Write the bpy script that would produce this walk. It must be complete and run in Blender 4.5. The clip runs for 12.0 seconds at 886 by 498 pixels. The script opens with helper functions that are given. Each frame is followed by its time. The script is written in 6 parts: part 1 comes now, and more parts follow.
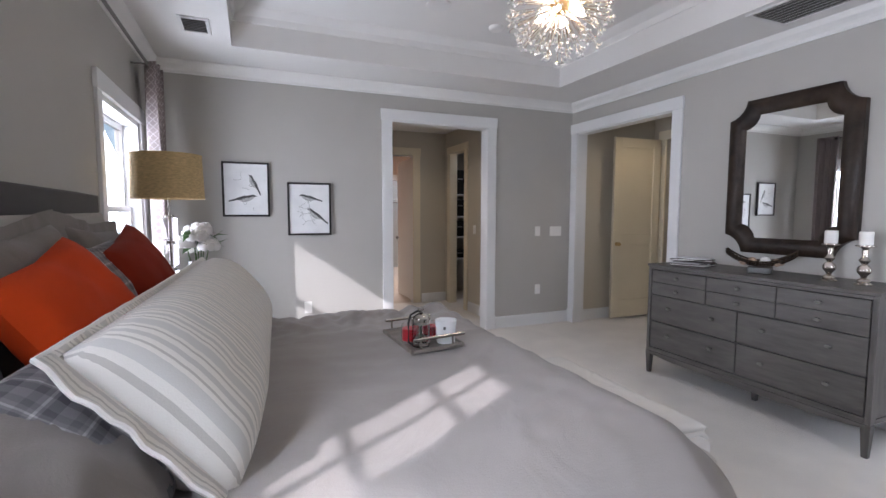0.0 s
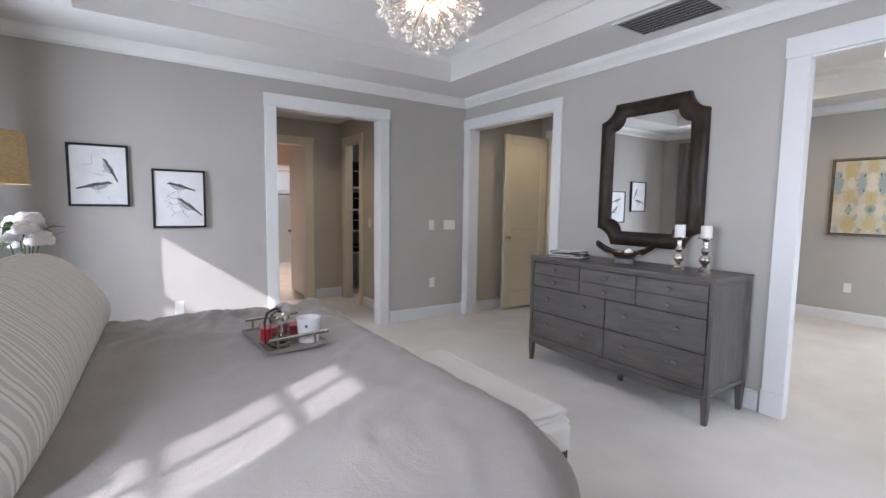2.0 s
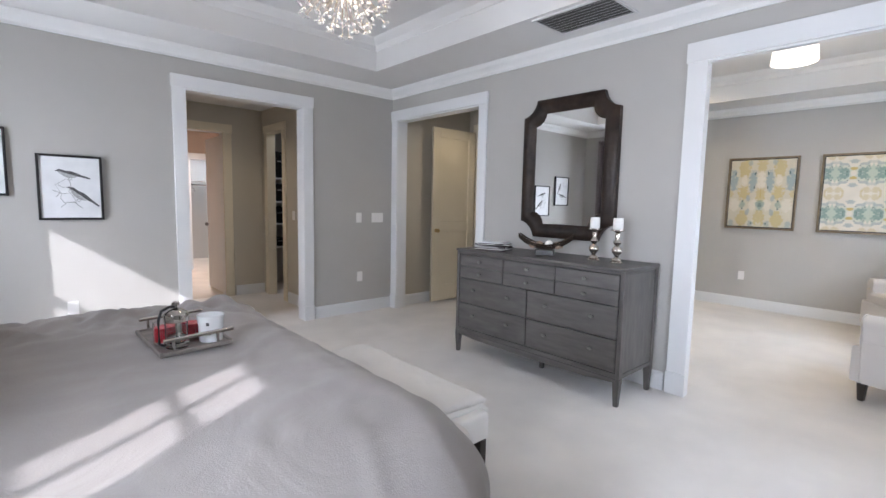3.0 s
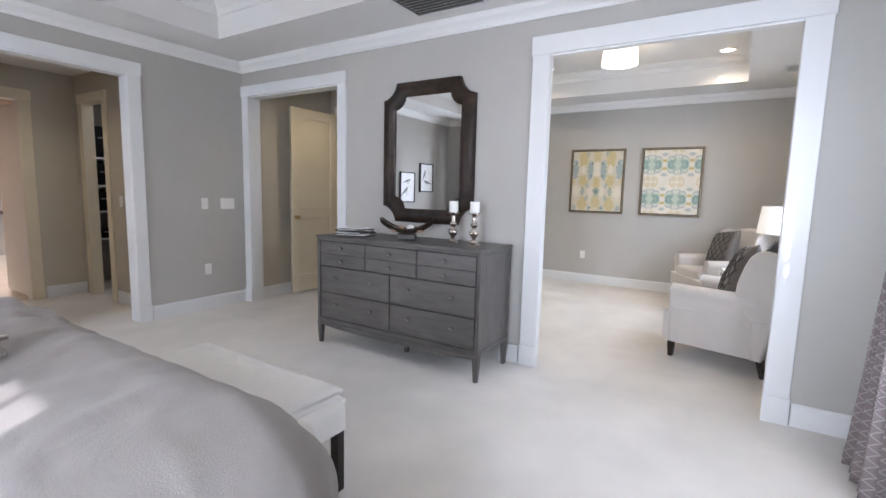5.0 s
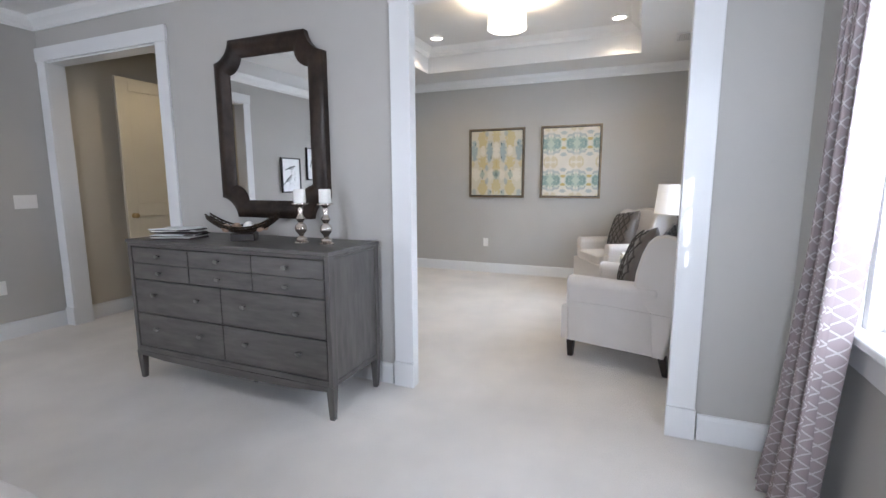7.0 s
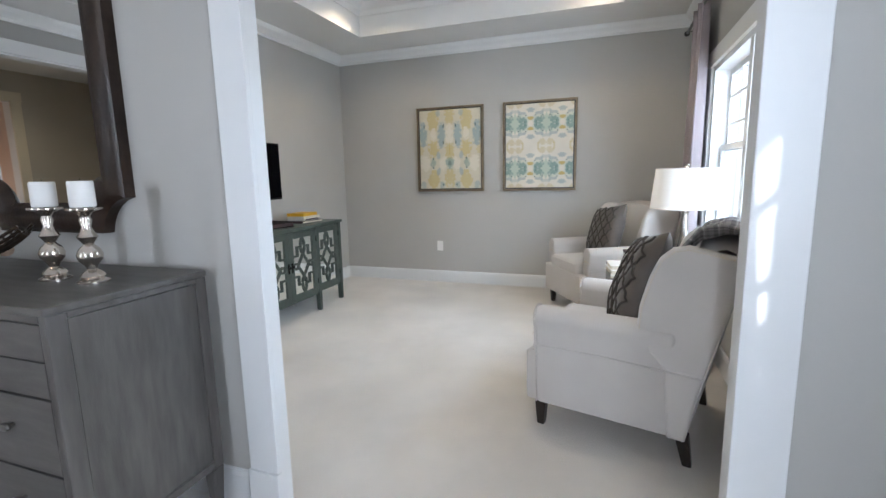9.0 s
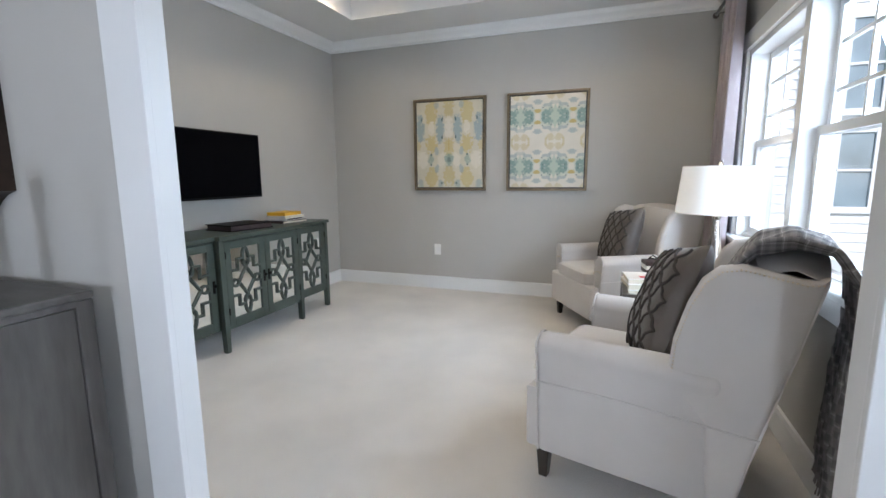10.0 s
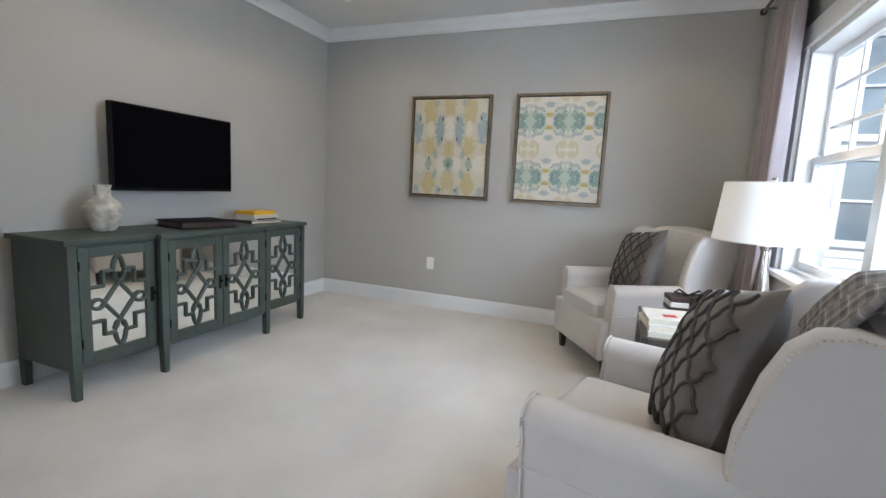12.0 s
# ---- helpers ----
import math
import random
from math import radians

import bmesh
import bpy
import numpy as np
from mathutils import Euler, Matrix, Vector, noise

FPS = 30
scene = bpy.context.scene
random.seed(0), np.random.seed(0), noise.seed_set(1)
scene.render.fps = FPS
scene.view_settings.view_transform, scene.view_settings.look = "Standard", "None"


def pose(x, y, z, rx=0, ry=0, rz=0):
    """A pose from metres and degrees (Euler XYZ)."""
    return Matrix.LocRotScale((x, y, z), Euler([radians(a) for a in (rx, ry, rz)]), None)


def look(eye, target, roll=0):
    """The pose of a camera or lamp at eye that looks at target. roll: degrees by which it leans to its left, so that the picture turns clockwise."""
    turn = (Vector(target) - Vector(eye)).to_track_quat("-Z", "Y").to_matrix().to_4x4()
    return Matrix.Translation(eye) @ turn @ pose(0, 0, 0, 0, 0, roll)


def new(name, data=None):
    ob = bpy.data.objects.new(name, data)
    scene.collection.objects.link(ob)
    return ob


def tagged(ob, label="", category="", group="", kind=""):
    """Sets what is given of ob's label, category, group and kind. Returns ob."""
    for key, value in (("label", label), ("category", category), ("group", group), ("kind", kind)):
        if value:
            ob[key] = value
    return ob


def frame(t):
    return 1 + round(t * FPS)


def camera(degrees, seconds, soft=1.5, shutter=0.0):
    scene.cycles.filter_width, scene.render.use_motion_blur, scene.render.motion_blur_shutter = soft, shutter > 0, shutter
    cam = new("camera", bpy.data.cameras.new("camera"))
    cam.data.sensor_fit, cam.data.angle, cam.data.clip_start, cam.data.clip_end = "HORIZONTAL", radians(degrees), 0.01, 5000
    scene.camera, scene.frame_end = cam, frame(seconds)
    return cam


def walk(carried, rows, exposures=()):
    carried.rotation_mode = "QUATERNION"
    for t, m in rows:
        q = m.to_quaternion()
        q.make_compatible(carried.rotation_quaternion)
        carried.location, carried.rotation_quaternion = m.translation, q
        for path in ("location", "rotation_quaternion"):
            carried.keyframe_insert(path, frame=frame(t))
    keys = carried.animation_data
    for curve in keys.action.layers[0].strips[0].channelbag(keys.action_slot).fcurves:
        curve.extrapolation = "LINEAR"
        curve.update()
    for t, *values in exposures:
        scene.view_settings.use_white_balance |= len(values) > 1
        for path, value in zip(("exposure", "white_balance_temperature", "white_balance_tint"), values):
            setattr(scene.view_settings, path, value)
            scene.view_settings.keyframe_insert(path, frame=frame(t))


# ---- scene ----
cam = camera(87.5, 12.0)
PATH = [
    (0, (0.099, 0.001, 1.408), (0.865, 1.842, 1.249), 0.1),
    (0.5, (0.137, 0.003, 1.407), (0.966, 1.816, 1.247), 0.3),
    (1, (0.189, -0.002, 1.405), (1.098, 1.772, 1.241), 0.4),
    (1.5, (0.246, -0.009, 1.399), (1.248, 1.713, 1.228), 0.6),
    (2, (0.287, -0.018, 1.397), (1.399, 1.635, 1.216), 0.8),
    (2.5, (0.327, -0.029, 1.392), (1.55, 1.542, 1.2), 1.0),
    (3, (0.369, -0.036, 1.384), (1.702, 1.441, 1.182), 1.2),
    (3.5, (0.411, -0.035, 1.379), (1.855, 1.331, 1.164), 1.4),
    (5.5, (0.565, -0.063, 1.35), (2.297, 0.905, 1.098), 1.2),
    (6, (0.753, -0.098, 1.351), (2.522, 0.796, 1.084), 0.8),
    (6.5, (0.987, -0.114, 1.346), (2.786, 0.713, 1.068), 0.3),
    (7, (1.304, -0.087, 1.336), (3.13, 0.674, 1.047), -0.2),
    (9, (2.562, 0.039, 1.285), (4.424, 0.701, 0.973), -1.2),
    (9.5, (2.794, 0.052, 1.275), (4.653, 0.72, 0.964), -1.0),
    (10, (3.016, 0.094, 1.26), (4.868, 0.782, 0.948), -0.5),
    (10.5, (3.207, 0.126, 1.246), (5.049, 0.841, 0.937), 0.2),
    (11, (3.385, 0.141, 1.245), (5.221, 0.872, 0.937), 1.1),
    (11.5, (3.492, 0.141, 1.229), (5.331, 0.873, 0.94), 2.0),
    (12, (3.564, 0.143, 1.211), (5.41, 0.866, 0.946), 2.9),
]
walk(cam, [(t, look(eye, target, roll)) for t, eye, target, roll in PATH], [(0.0, -0.08, 6050, 18), (2.0, 0.14, 6000, 17), (3.5, 0.28, 5950, 15), (5.5, 0.30, 5950, 16), (7.0, 0.08, 5900, 15), (9.0, -0.02, 5800, 11), (10.5, -0.12, 5800, 12), (12.0, -0.16, 5800, 12)])

# ---- world, sun, large lights ----
world = bpy.data.worlds.new("world")
scene.world = world
world.use_nodes = True
wn = world.node_tree.nodes
sky = wn.new("ShaderNodeTexSky")
sky.sky_type, sky.sun_disc = "NISHITA", False
sky.sun_elevation, sky.sun_rotation = radians(31), radians(238)
wn["Background"].inputs["Strength"].default_value = 0.15
world.node_tree.links.new(sky.outputs[0], wn["Background"].inputs[0])

SUN_WAY = Vector((1.0, 0.62, -0.70))
sun = new("sun", bpy.data.lights.new("sun", "SUN"))
sun.data.energy, sun.data.angle, sun.data.color = 5.0, radians(0.8), (1.0, 0.97, 0.93)
sun.matrix_world = look((-20, -12, 16), Vector((-20, -12, 16)) + SUN_WAY)


def area(name, eye, target, w, h, power, color):
    ob = new(name, bpy.data.lights.new(name, "AREA"))
    ob.data.shape, ob.data.size, ob.data.size_y = "RECTANGLE", w, h
    ob.data.energy, ob.data.color = power, color
    ob.matrix_world = look(eye, target)
    return ob


def bulb(name, place, power, color, radius=0.04):
    ob = new(name, bpy.data.lights.new(name, "POINT"))
    ob.data.energy, ob.data.color, ob.data.shadow_soft_size = power, color, radius
    ob.location = place
    return ob


COOL = (0.76, 0.89, 1.0)
DAY, WARM = (0.86, 0.93, 1.0), (1.0, 0.86, 0.64)
# added lamp in the south window, imitates the sun's glow on the opening's casing
area("fill_south_bedroom", (2.70, -0.93, 1.45), (3.75, -0.32, 1.0), 0.95, 1.15, 33, DAY)
# three added fill lamps below the porch roof, for chairs, east wall and carpet
area("fill_south_sitting", (5.6, -1.55, 2.56), (6.15, 0.75, 0.95), 2.8, 1.0, 85, COOL)
area("fill_southwest_sitting", (5.25, -1.4, 1.5), (7.1, 0.4, 0.7), 0.9, 1.2, 52, COOL)
area("fill_southeast_sitting", (6.7, -1.9, 2.3), (5.0, 0.7, 0.2), 1.3, 0.7, 40, COOL)
area("sky_west_far", (-0.87, 3.86, 1.42), (5, 3.62, 0.9), 0.98, 1.25, 36, DAY)
area("sky_west_near", (-0.93, 0.36, 1.42), (1.0, 1.15, 0.9), 0.38, 1.25, 82, DAY)

# ---- materials ----


def mat(name, base, rough=0.6, metal=0.0, var=0.08, scale=6.0, bump=0.0, bscale=80.0, stretch=(1, 1, 1), spec=0.5, sheen=0.0, crease=0.0, cscale=6.0):
    m = bpy.data.materials.new(name)
    m.use_nodes = True
    n, l = m.node_tree.nodes, m.node_tree.links
    b = n["Principled BSDF"]
    b.inputs["Roughness"].default_value = rough
    b.inputs["Metallic"].default_value = metal
    b.inputs["Specular IOR Level"].default_value = spec
    if sheen:
        b.inputs["Sheen Weight"].default_value = sheen
    tc = n.new("ShaderNodeTexCoord")
    mp = n.new("ShaderNodeMapping")
    mp.inputs["Scale"].default_value = stretch
    l.new(tc.outputs["Object"], mp.inputs["Vector"])
    big = n.new("ShaderNodeTexNoise")
    big.inputs["Scale"].default_value = scale
    big.inputs["Detail"].default_value = 5
    l.new(mp.outputs[0], big.inputs["Vector"])
    ramp = n.new("ShaderNodeValToRGB")
    lo = [max(0, c * (1 - var)) for c in base]
    hi = [min(1, c * (1 + var)) for c in base]
    ramp.color_ramp.elements[0].position, ramp.color_ramp.elements[1].position = 0.3, 0.7
    ramp.color_ramp.elements[0].color, ramp.color_ramp.elements[1].color = (*lo, 1), (*hi, 1)
    l.new(big.outputs["Fac"], ramp.inputs["Fac"])
    l.new(ramp.outputs["Color"], b.inputs["Base Color"])
    if bump:
        fine = n.new("ShaderNodeTexNoise")
        fine.inputs["Scale"].default_value = bscale
        fine.inputs["Detail"].default_value = 4
        l.new(mp.outputs[0], fine.inputs["Vector"])
        bp = n.new("ShaderNodeBump")
        bp.inputs["Strength"].default_value = bump
        bp.inputs["Distance"].default_value = 0.01
        l.new(fine.outputs["Fac"], bp.inputs["Height"])
        l.new(bp.outputs[0], b.inputs["Normal"])
        if crease:
            soft = n.new("ShaderNodeTexNoise")
            soft.inputs["Scale"].default_value, soft.inputs["Detail"].default_value, soft.inputs["Distortion"].default_value = cscale, 3.0, 1.2
            l.new(mp.outputs[0], soft.inputs["Vector"])
            bp2 = n.new("ShaderNodeBump")
            bp2.inputs["Strength"].default_value, bp2.inputs["Distance"].default_value = crease, 0.03
            l.new(soft.outputs["Fac"], bp2.inputs["Height"])
            l.new(bp2.outputs[0], bp.inputs["Normal"])
    return m


def glow(name, color, strength):
    m = bpy.data.materials.new(name)
    m.use_nodes = True
    b = m.node_tree.nodes["Principled BSDF"]
    b.inputs["Base Color"].default_value = (0.8, 0.8, 0.78, 1)
    b.inputs["Emission Color"].default_value = (*color, 1)
    b.inputs["Emission Strength"].default_value = strength
    return m


def glass(name, color=(1, 1, 1), rough=0.0):
    m = bpy.data.materials.new(name)
    m.use_nodes = True
    b = m.node_tree.nodes["Principled BSDF"]
    b.inputs["Base Color"].default_value = (*color, 1)
    b.inputs["Roughness"].default_value = rough
    b.inputs["Transmission Weight"].default_value = 1.0
    b.inputs["IOR"].default_value = 1.45
    return m


def nodes_of(m):
    return m.node_tree.nodes, m.node_tree.links, m.node_tree.nodes["Principled BSDF"]


def math_node(n, l, op, a, b=None):
    k = n.new("ShaderNodeMath")
    k.operation = op
    for i, v in enumerate((a, b)):
        if v is None:
            continue
        if isinstance(v, (int, float)):
            k.inputs[i].default_value = v
        else:
            l.new(v, k.inputs[i])
    return k.outputs[0]


WALL = mat("wall_paint", (0.455, 0.438, 0.408), 0.75, var=0.02, scale=2.0, bump=0.06, bscale=180)
WALL_HALL = mat("hall_paint", (0.52, 0.47, 0.38), 0.75, var=0.02, scale=2.0, bump=0.06, bscale=180)
WALL_BATH = mat("bath_paint", (0.62, 0.50, 0.42), 0.75, var=0.02, scale=2.0)
CROWNP = mat("crown_paint", (0.80, 0.79, 0.77), 0.5, var=0.015, scale=3.0)
CEIL = mat("ceiling_paint", (0.74, 0.725, 0.705), 0.85, var=0.015, scale=2.0, bump=0.05, bscale=150)
TRIM = mat("trim_paint", (0.74, 0.74, 0.735), 0.35, var=0.015, scale=3.0, bump=0.02, bscale=40)
DOORP = mat("door_paint", (0.74, 0.66, 0.50), 0.4, var=0.02, scale=3.0, bump=0.02, bscale=40)
CARPET = mat("carpet", (0.78, 0.735, 0.68), 0.95, var=0.08, scale=2.0, bump=0.8, bscale=240, sheen=0.2, crease=0.06, cscale=5.0)
TILE = mat("bath_floor", (0.60, 0.52, 0.44), 0.5, var=0.1, scale=3.0)
GREYWOOD = mat("grey_stained_wood", (0.092, 0.083, 0.076), 0.42, var=0.28, scale=5.0, bump=0.08, bscale=60, stretch=(6, 1, 6))
GREYWOOD_V = mat("grey_stained_wood_upright", (0.092, 0.083, 0.076), 0.42, var=0.28, scale=5.0, bump=0.08, bscale=60, stretch=(6, 6, 1))
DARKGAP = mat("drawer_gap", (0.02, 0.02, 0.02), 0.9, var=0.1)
PEWTER = mat("pewter", (0.22, 0.21, 0.20), 0.42, 1.0, var=0.1, scale=30)
BRONZE = mat("bronze_leather_frame", (0.026, 0.016, 0.011), 0.36, 0.0, spec=0.28, var=0.6, scale=9, bump=0.15, bscale=60)
BLACKF = mat("black_frame", (0.012, 0.010, 0.010), 0.35, var=0.2)
PAPER = mat("print_paper", (0.74, 0.74, 0.74), 0.5, var=0.06, scale=8)
INK = mat("print_ink", (0.10, 0.10, 0.10), 0.6, var=0.6, scale=60)
INKPALE = mat("print_ink_pale", (0.42, 0.42, 0.41), 0.6, var=0.3, scale=60)
DUVET = mat("duvet_cloth", (0.305, 0.275, 0.257), 0.8, var=0.05, scale=3.0, bump=0.12, bscale=220, sheen=0.25, crease=0.22, cscale=4.0)
SHAM = mat("sham_linen", (0.175, 0.152, 0.135), 0.85, var=0.07, scale=5, bump=0.15, bscale=260, sheen=0.2, crease=0.2, cscale=5.0)
ORANGE = mat("orange_velvet", (0.42, 0.036, 0.002), 0.85, var=0.12, scale=5, bump=0.06, bscale=200, spec=0.2)
RUST = mat("rust_velvet", (0.20, 0.016, 0.004), 0.85, var=0.12, scale=5, bump=0.06, bscale=200, spec=0.2)
HEADCLOTH = mat("headboard_cloth", (0.38, 0.35, 0.32), 0.85, var=0.05, scale=6, bump=0.12, bscale=240)
HEADWOOD = mat("headboard_wood", (0.034, 0.028, 0.027), 0.5, var=0.2, scale=5, stretch=(6, 1, 6))
WHITECLOTH = mat("white_cloth", (0.76, 0.73, 0.69), 0.85, var=0.03, scale=5, bump=0.1, bscale=260, crease=0.3, cscale=8.0)
CREAMCLOTH = mat("cream_upholstery", (0.58, 0.54, 0.505), 0.85, var=0.03, scale=5, bump=0.12, bscale=300, sheen=0.15)
DARKWOOD = mat("dark_wood_leg", (0.02, 0.014, 0.011), 0.3, var=0.3)
BURLAP = mat("burlap_shade", (0.60, 0.44, 0.22), 0.9, var=0.18, scale=40, bump=0.4, bscale=160, stretch=(1, 1, 3))
SILVER = mat("mercury_silver", (0.66, 0.60, 0.54), 0.16, 1.0, var=0.18, scale=18)
CHROME = mat("polished_nickel", (0.50, 0.47, 0.44), 0.12, 1.0, var=0.05)
NAILS = mat("pale_nail_heads", (0.62, 0.52, 0.38), 0.35, 0.7, var=0.1)
BRASS = mat("aged_brass", (0.55, 0.38, 0.18), 0.3, 1.0, var=0.1)
WAX = mat("candle_wax", (0.82, 0.80, 0.76), 0.5, var=0.03)
CONSOLE = mat("green_grey_paint", (0.054, 0.070, 0.058), 0.45, var=0.14, scale=7, bump=0.08, bscale=50)
TVBLACK = mat("tv_screen", (0.002, 0.002, 0.003), 0.25, var=0.05, spec=0.03)
TVCASE = mat("tv_case", (0.004, 0.004, 0.004), 0.45, var=0.05, spec=0.15)
GREYPILLOW = mat("grey_satin", (0.080, 0.064, 0.053), 0.5, var=0.12, scale=8, bump=0.1, bscale=120, sheen=0.3)
GREYCORD = mat("grey_cord", (0.045, 0.038, 0.033), 0.7, var=0.2, scale=40)
PLATE = mat("wall_plate", (0.82, 0.80, 0.77), 0.35, var=0.01)
GRILLE = mat("vent_paint", (0.68, 0.67, 0.66), 0.45, var=0.02)
VENTDARK = mat("vent_dark", (0.09, 0.085, 0.08), 0.9, var=0.1)
GOLDFRAME = mat("champagne_frame", (0.22, 0.17, 0.11), 0.4, 0.5, var=0.25, scale=14)
VASE = mat("crackled_ceramic", (0.46, 0.42, 0.35), 0.55, var=0.35, scale=26, bump=0.3, bscale=60)
BLACKBOX = mat("black_leather_album", (0.006, 0.005, 0.005), 0.6, spec=0.12, var=0.25, scale=20, bump=0.1)
YELLOW = mat("yellow_book", (0.68, 0.38, 0.02), 0.5, var=0.05)
WHITEBOOK = mat("white_book", (0.72, 0.70, 0.66), 0.5, var=0.05)
DARKBOOK = mat("dark_book", (0.05, 0.03, 0.03), 0.5, var=0.1)
PAGES = mat("book_pages", (0.66, 0.60, 0.48), 0.8, var=0.1, scale=60, stretch=(1, 1, 20))
LEAF = mat("leaf_green", (0.06, 0.13, 0.03), 0.5, var=0.3, scale=14)
PETAL = mat("white_petal", (0.80, 0.76, 0.74), 0.6, var=0.05, scale=10)
CRYSTAL = glass("crystal", (0.98, 0.97, 0.96), 0.08)
nodes_of(CRYSTAL)[2].inputs["Transmission Weight"].default_value = 0.55
RODS = mat("champagne_rods", (0.80, 0.70, 0.58), 0.25, 1.0, var=0.1)
SMOKEGLASS = glass("smoky_lilac_glass", (0.86, 0.80, 0.82), 0.05)
CLEAR = glass("clear_glass")
REDCANDLE = mat("red_candle", (0.62, 0.004, 0.02), 0.35, var=0.1)
CERAMIC = mat("white_ceramic", (0.80, 0.80, 0.80), 0.2, var=0.02)
GREYTRAY = mat("weathered_tray_wood", (0.21, 0.185, 0.16), 0.5, var=0.2, scale=8, stretch=(1, 6, 6))
SIDING = mat("white_siding", (0.78, 0.79, 0.80), 0.6, var=0.02)
SHINGLE = mat("roof_shingle", (0.12, 0.12, 0.13), 0.9, var=0.2, scale=8)
LAWN = mat("lawn", (0.10, 0.14, 0.05), 0.95, var=0.35, scale=2.5, bump=0.5, bscale=40)
WICKER = mat("woven_metal_rim", (0.05, 0.035, 0.025), 0.4, 0.6, var=0.4, scale=30)
BALL = mat("woven_balls", (0.40, 0.28, 0.20), 0.8, var=0.4, scale=40)
PLUM = mat("drape_lining", (0.30, 0.255, 0.26), 0.8, var=0.06, scale=6, bump=0.1, bscale=200)
MIRROR = bpy.data.materials.new("mirror_silver")
MIRROR.use_nodes = True
nodes_of(MIRROR)[2].inputs["Metallic"].default_value = 1.0
nodes_of(MIRROR)[2].inputs["Roughness"].default_value = 0.01
nodes_of(MIRROR)[2].inputs["Base Color"].default_value = (0.86, 0.87, 0.86, 1)
PANE = bpy.data.materials.new("window_pane")
PANE.use_nodes = True
_n, _l, _b = nodes_of(PANE)
_b.inputs["Transmission Weight"].default_value, _b.inputs["Roughness"].default_value, _b.inputs["IOR"].default_value = 1.0, 0.0, 1.05

BULB = glow("lit_bulb", (1.0, 0.88, 0.68), 45.0)
DRUMGLOW = glow("lit_drum_shade", (1.0, 0.90, 0.74), 1.6)
SHADEGLOW = glow("lit_linen_shade", (1.0, 0.88, 0.70), 0.25)
CANGLOW = glow("lit_downlight", (1.0, 0.90, 0.75), 6.0)


def trellis(name, ground, line, du, dv, width):
    """A diamond trellis woven on the cloth's own UV, in metres."""
    m = mat(name, ground, 0.8, var=0.05, scale=6, bump=0.1, bscale=220)
    n, l, b = nodes_of(m)
    uv = n.new("ShaderNodeTexCoord")
    sep = n.new("ShaderNodeSeparateXYZ")
    l.new(uv.outputs["UV"], sep.inputs[0])
    u = math_node(n, l, "MULTIPLY", sep.outputs[0], 1 / du)
    v = math_node(n, l, "MULTIPLY", sep.outputs[1], 1 / dv)
    lines = []
    for op in ("ADD", "SUBTRACT"):
        f = math_node(n, l, "FRACT", math_node(n, l, op, u, v))
        d = math_node(n, l, "ABSOLUTE", math_node(n, l, "SUBTRACT", f, 0.5))
        lines.append(math_node(n, l, "LESS_THAN", d, width))
    both = math_node(n, l, "MAXIMUM", lines[0], lines[1])
    mix = n.new("ShaderNodeMix")
    mix.data_type = "RGBA"
    old = b.inputs["Base Color"].links[0].from_socket
    l.new(both, mix.inputs["Factor"])
    l.new(old, mix.inputs["A"])
    mix.inputs["B"].default_value = (*line, 1)
    l.new(mix.outputs["Result"], b.inputs["Base Color"])
    return m


def stripes(name, bands, axis=0, period=0.16):
    """Woven stripes across a UV axis: (stop, colour) pairs over one period."""
    m = mat(name, (0.6, 0.58, 0.53), 0.85, var=0.04, scale=6, bump=0.12, bscale=260)
    n, l, b = nodes_of(m)
    uv = n.new("ShaderNodeTexCoord")
    sep = n.new("ShaderNodeSeparateXYZ")
    l.new(uv.outputs["UV"], sep.inputs[0])
    f = math_node(n, l, "FRACT", math_node(n, l, "MULTIPLY", sep.outputs[axis], 1 / period))
    ramp = n.new("ShaderNodeValToRGB")
    ramp.color_ramp.interpolation = "CONSTANT"
    while len(ramp.color_ramp.elements) < len(bands):
        ramp.color_ramp.elements.new(0.5)
    for e, (p, c) in zip(ramp.color_ramp.elements, bands):
        e.position, e.color = p, (*c, 1)
    l.new(f, ramp.inputs["Fac"])
    l.new(ramp.outputs[0], b.inputs["Base Color"])
    return m


def plaid(name, ground, dark, pale):
    m = mat(name, ground, 0.85, var=0.05, scale=6, bump=0.12, bscale=260)
    n, l, b = nodes_of(m)
    uv = n.new("ShaderNodeTexCoord")
    sep = n.new("ShaderNodeSeparateXYZ")
    l.new(uv.outputs["UV"], sep.inputs[0])
    sums = []
    for k in (0, 1):
        f = math_node(n, l, "FRACT", math_node(n, l, "MULTIPLY", sep.outputs[k], 1 / 0.085))
        ramp = n.new("ShaderNodeValToRGB")
        ramp.color_ramp.interpolation = "CONSTANT"
        stops = ((0.0, 0.5), (0.3, 0.1), (0.55, 0.5), (0.62, 1.0), (0.68, 0.5), (0.8, 0.25))
        while len(ramp.color_ramp.elements) < len(stops):
            ramp.color_ramp.elements.new(0.5)
        for e, (p, c) in zip(ramp.color_ramp.elements, stops):
            e.position, e.color = p, (c, c, c, 1)
        l.new(f, ramp.inputs[0])
        sums.append(ramp.outputs[0])
    add = math_node(n, l, "MULTIPLY", math_node(n, l, "ADD", sums[0], sums[1]), 0.5)
    ramp = n.new("ShaderNodeValToRGB")
    ramp.color_ramp.elements[0].color, ramp.color_ramp.elements[1].color = (*dark, 1), (*pale, 1)
    ramp.color_ramp.elements.new(0.5).color = (*ground, 1)
    l.new(add, ramp.inputs[0])
    l.new(ramp.outputs[0], b.inputs["Base Color"])
    return m


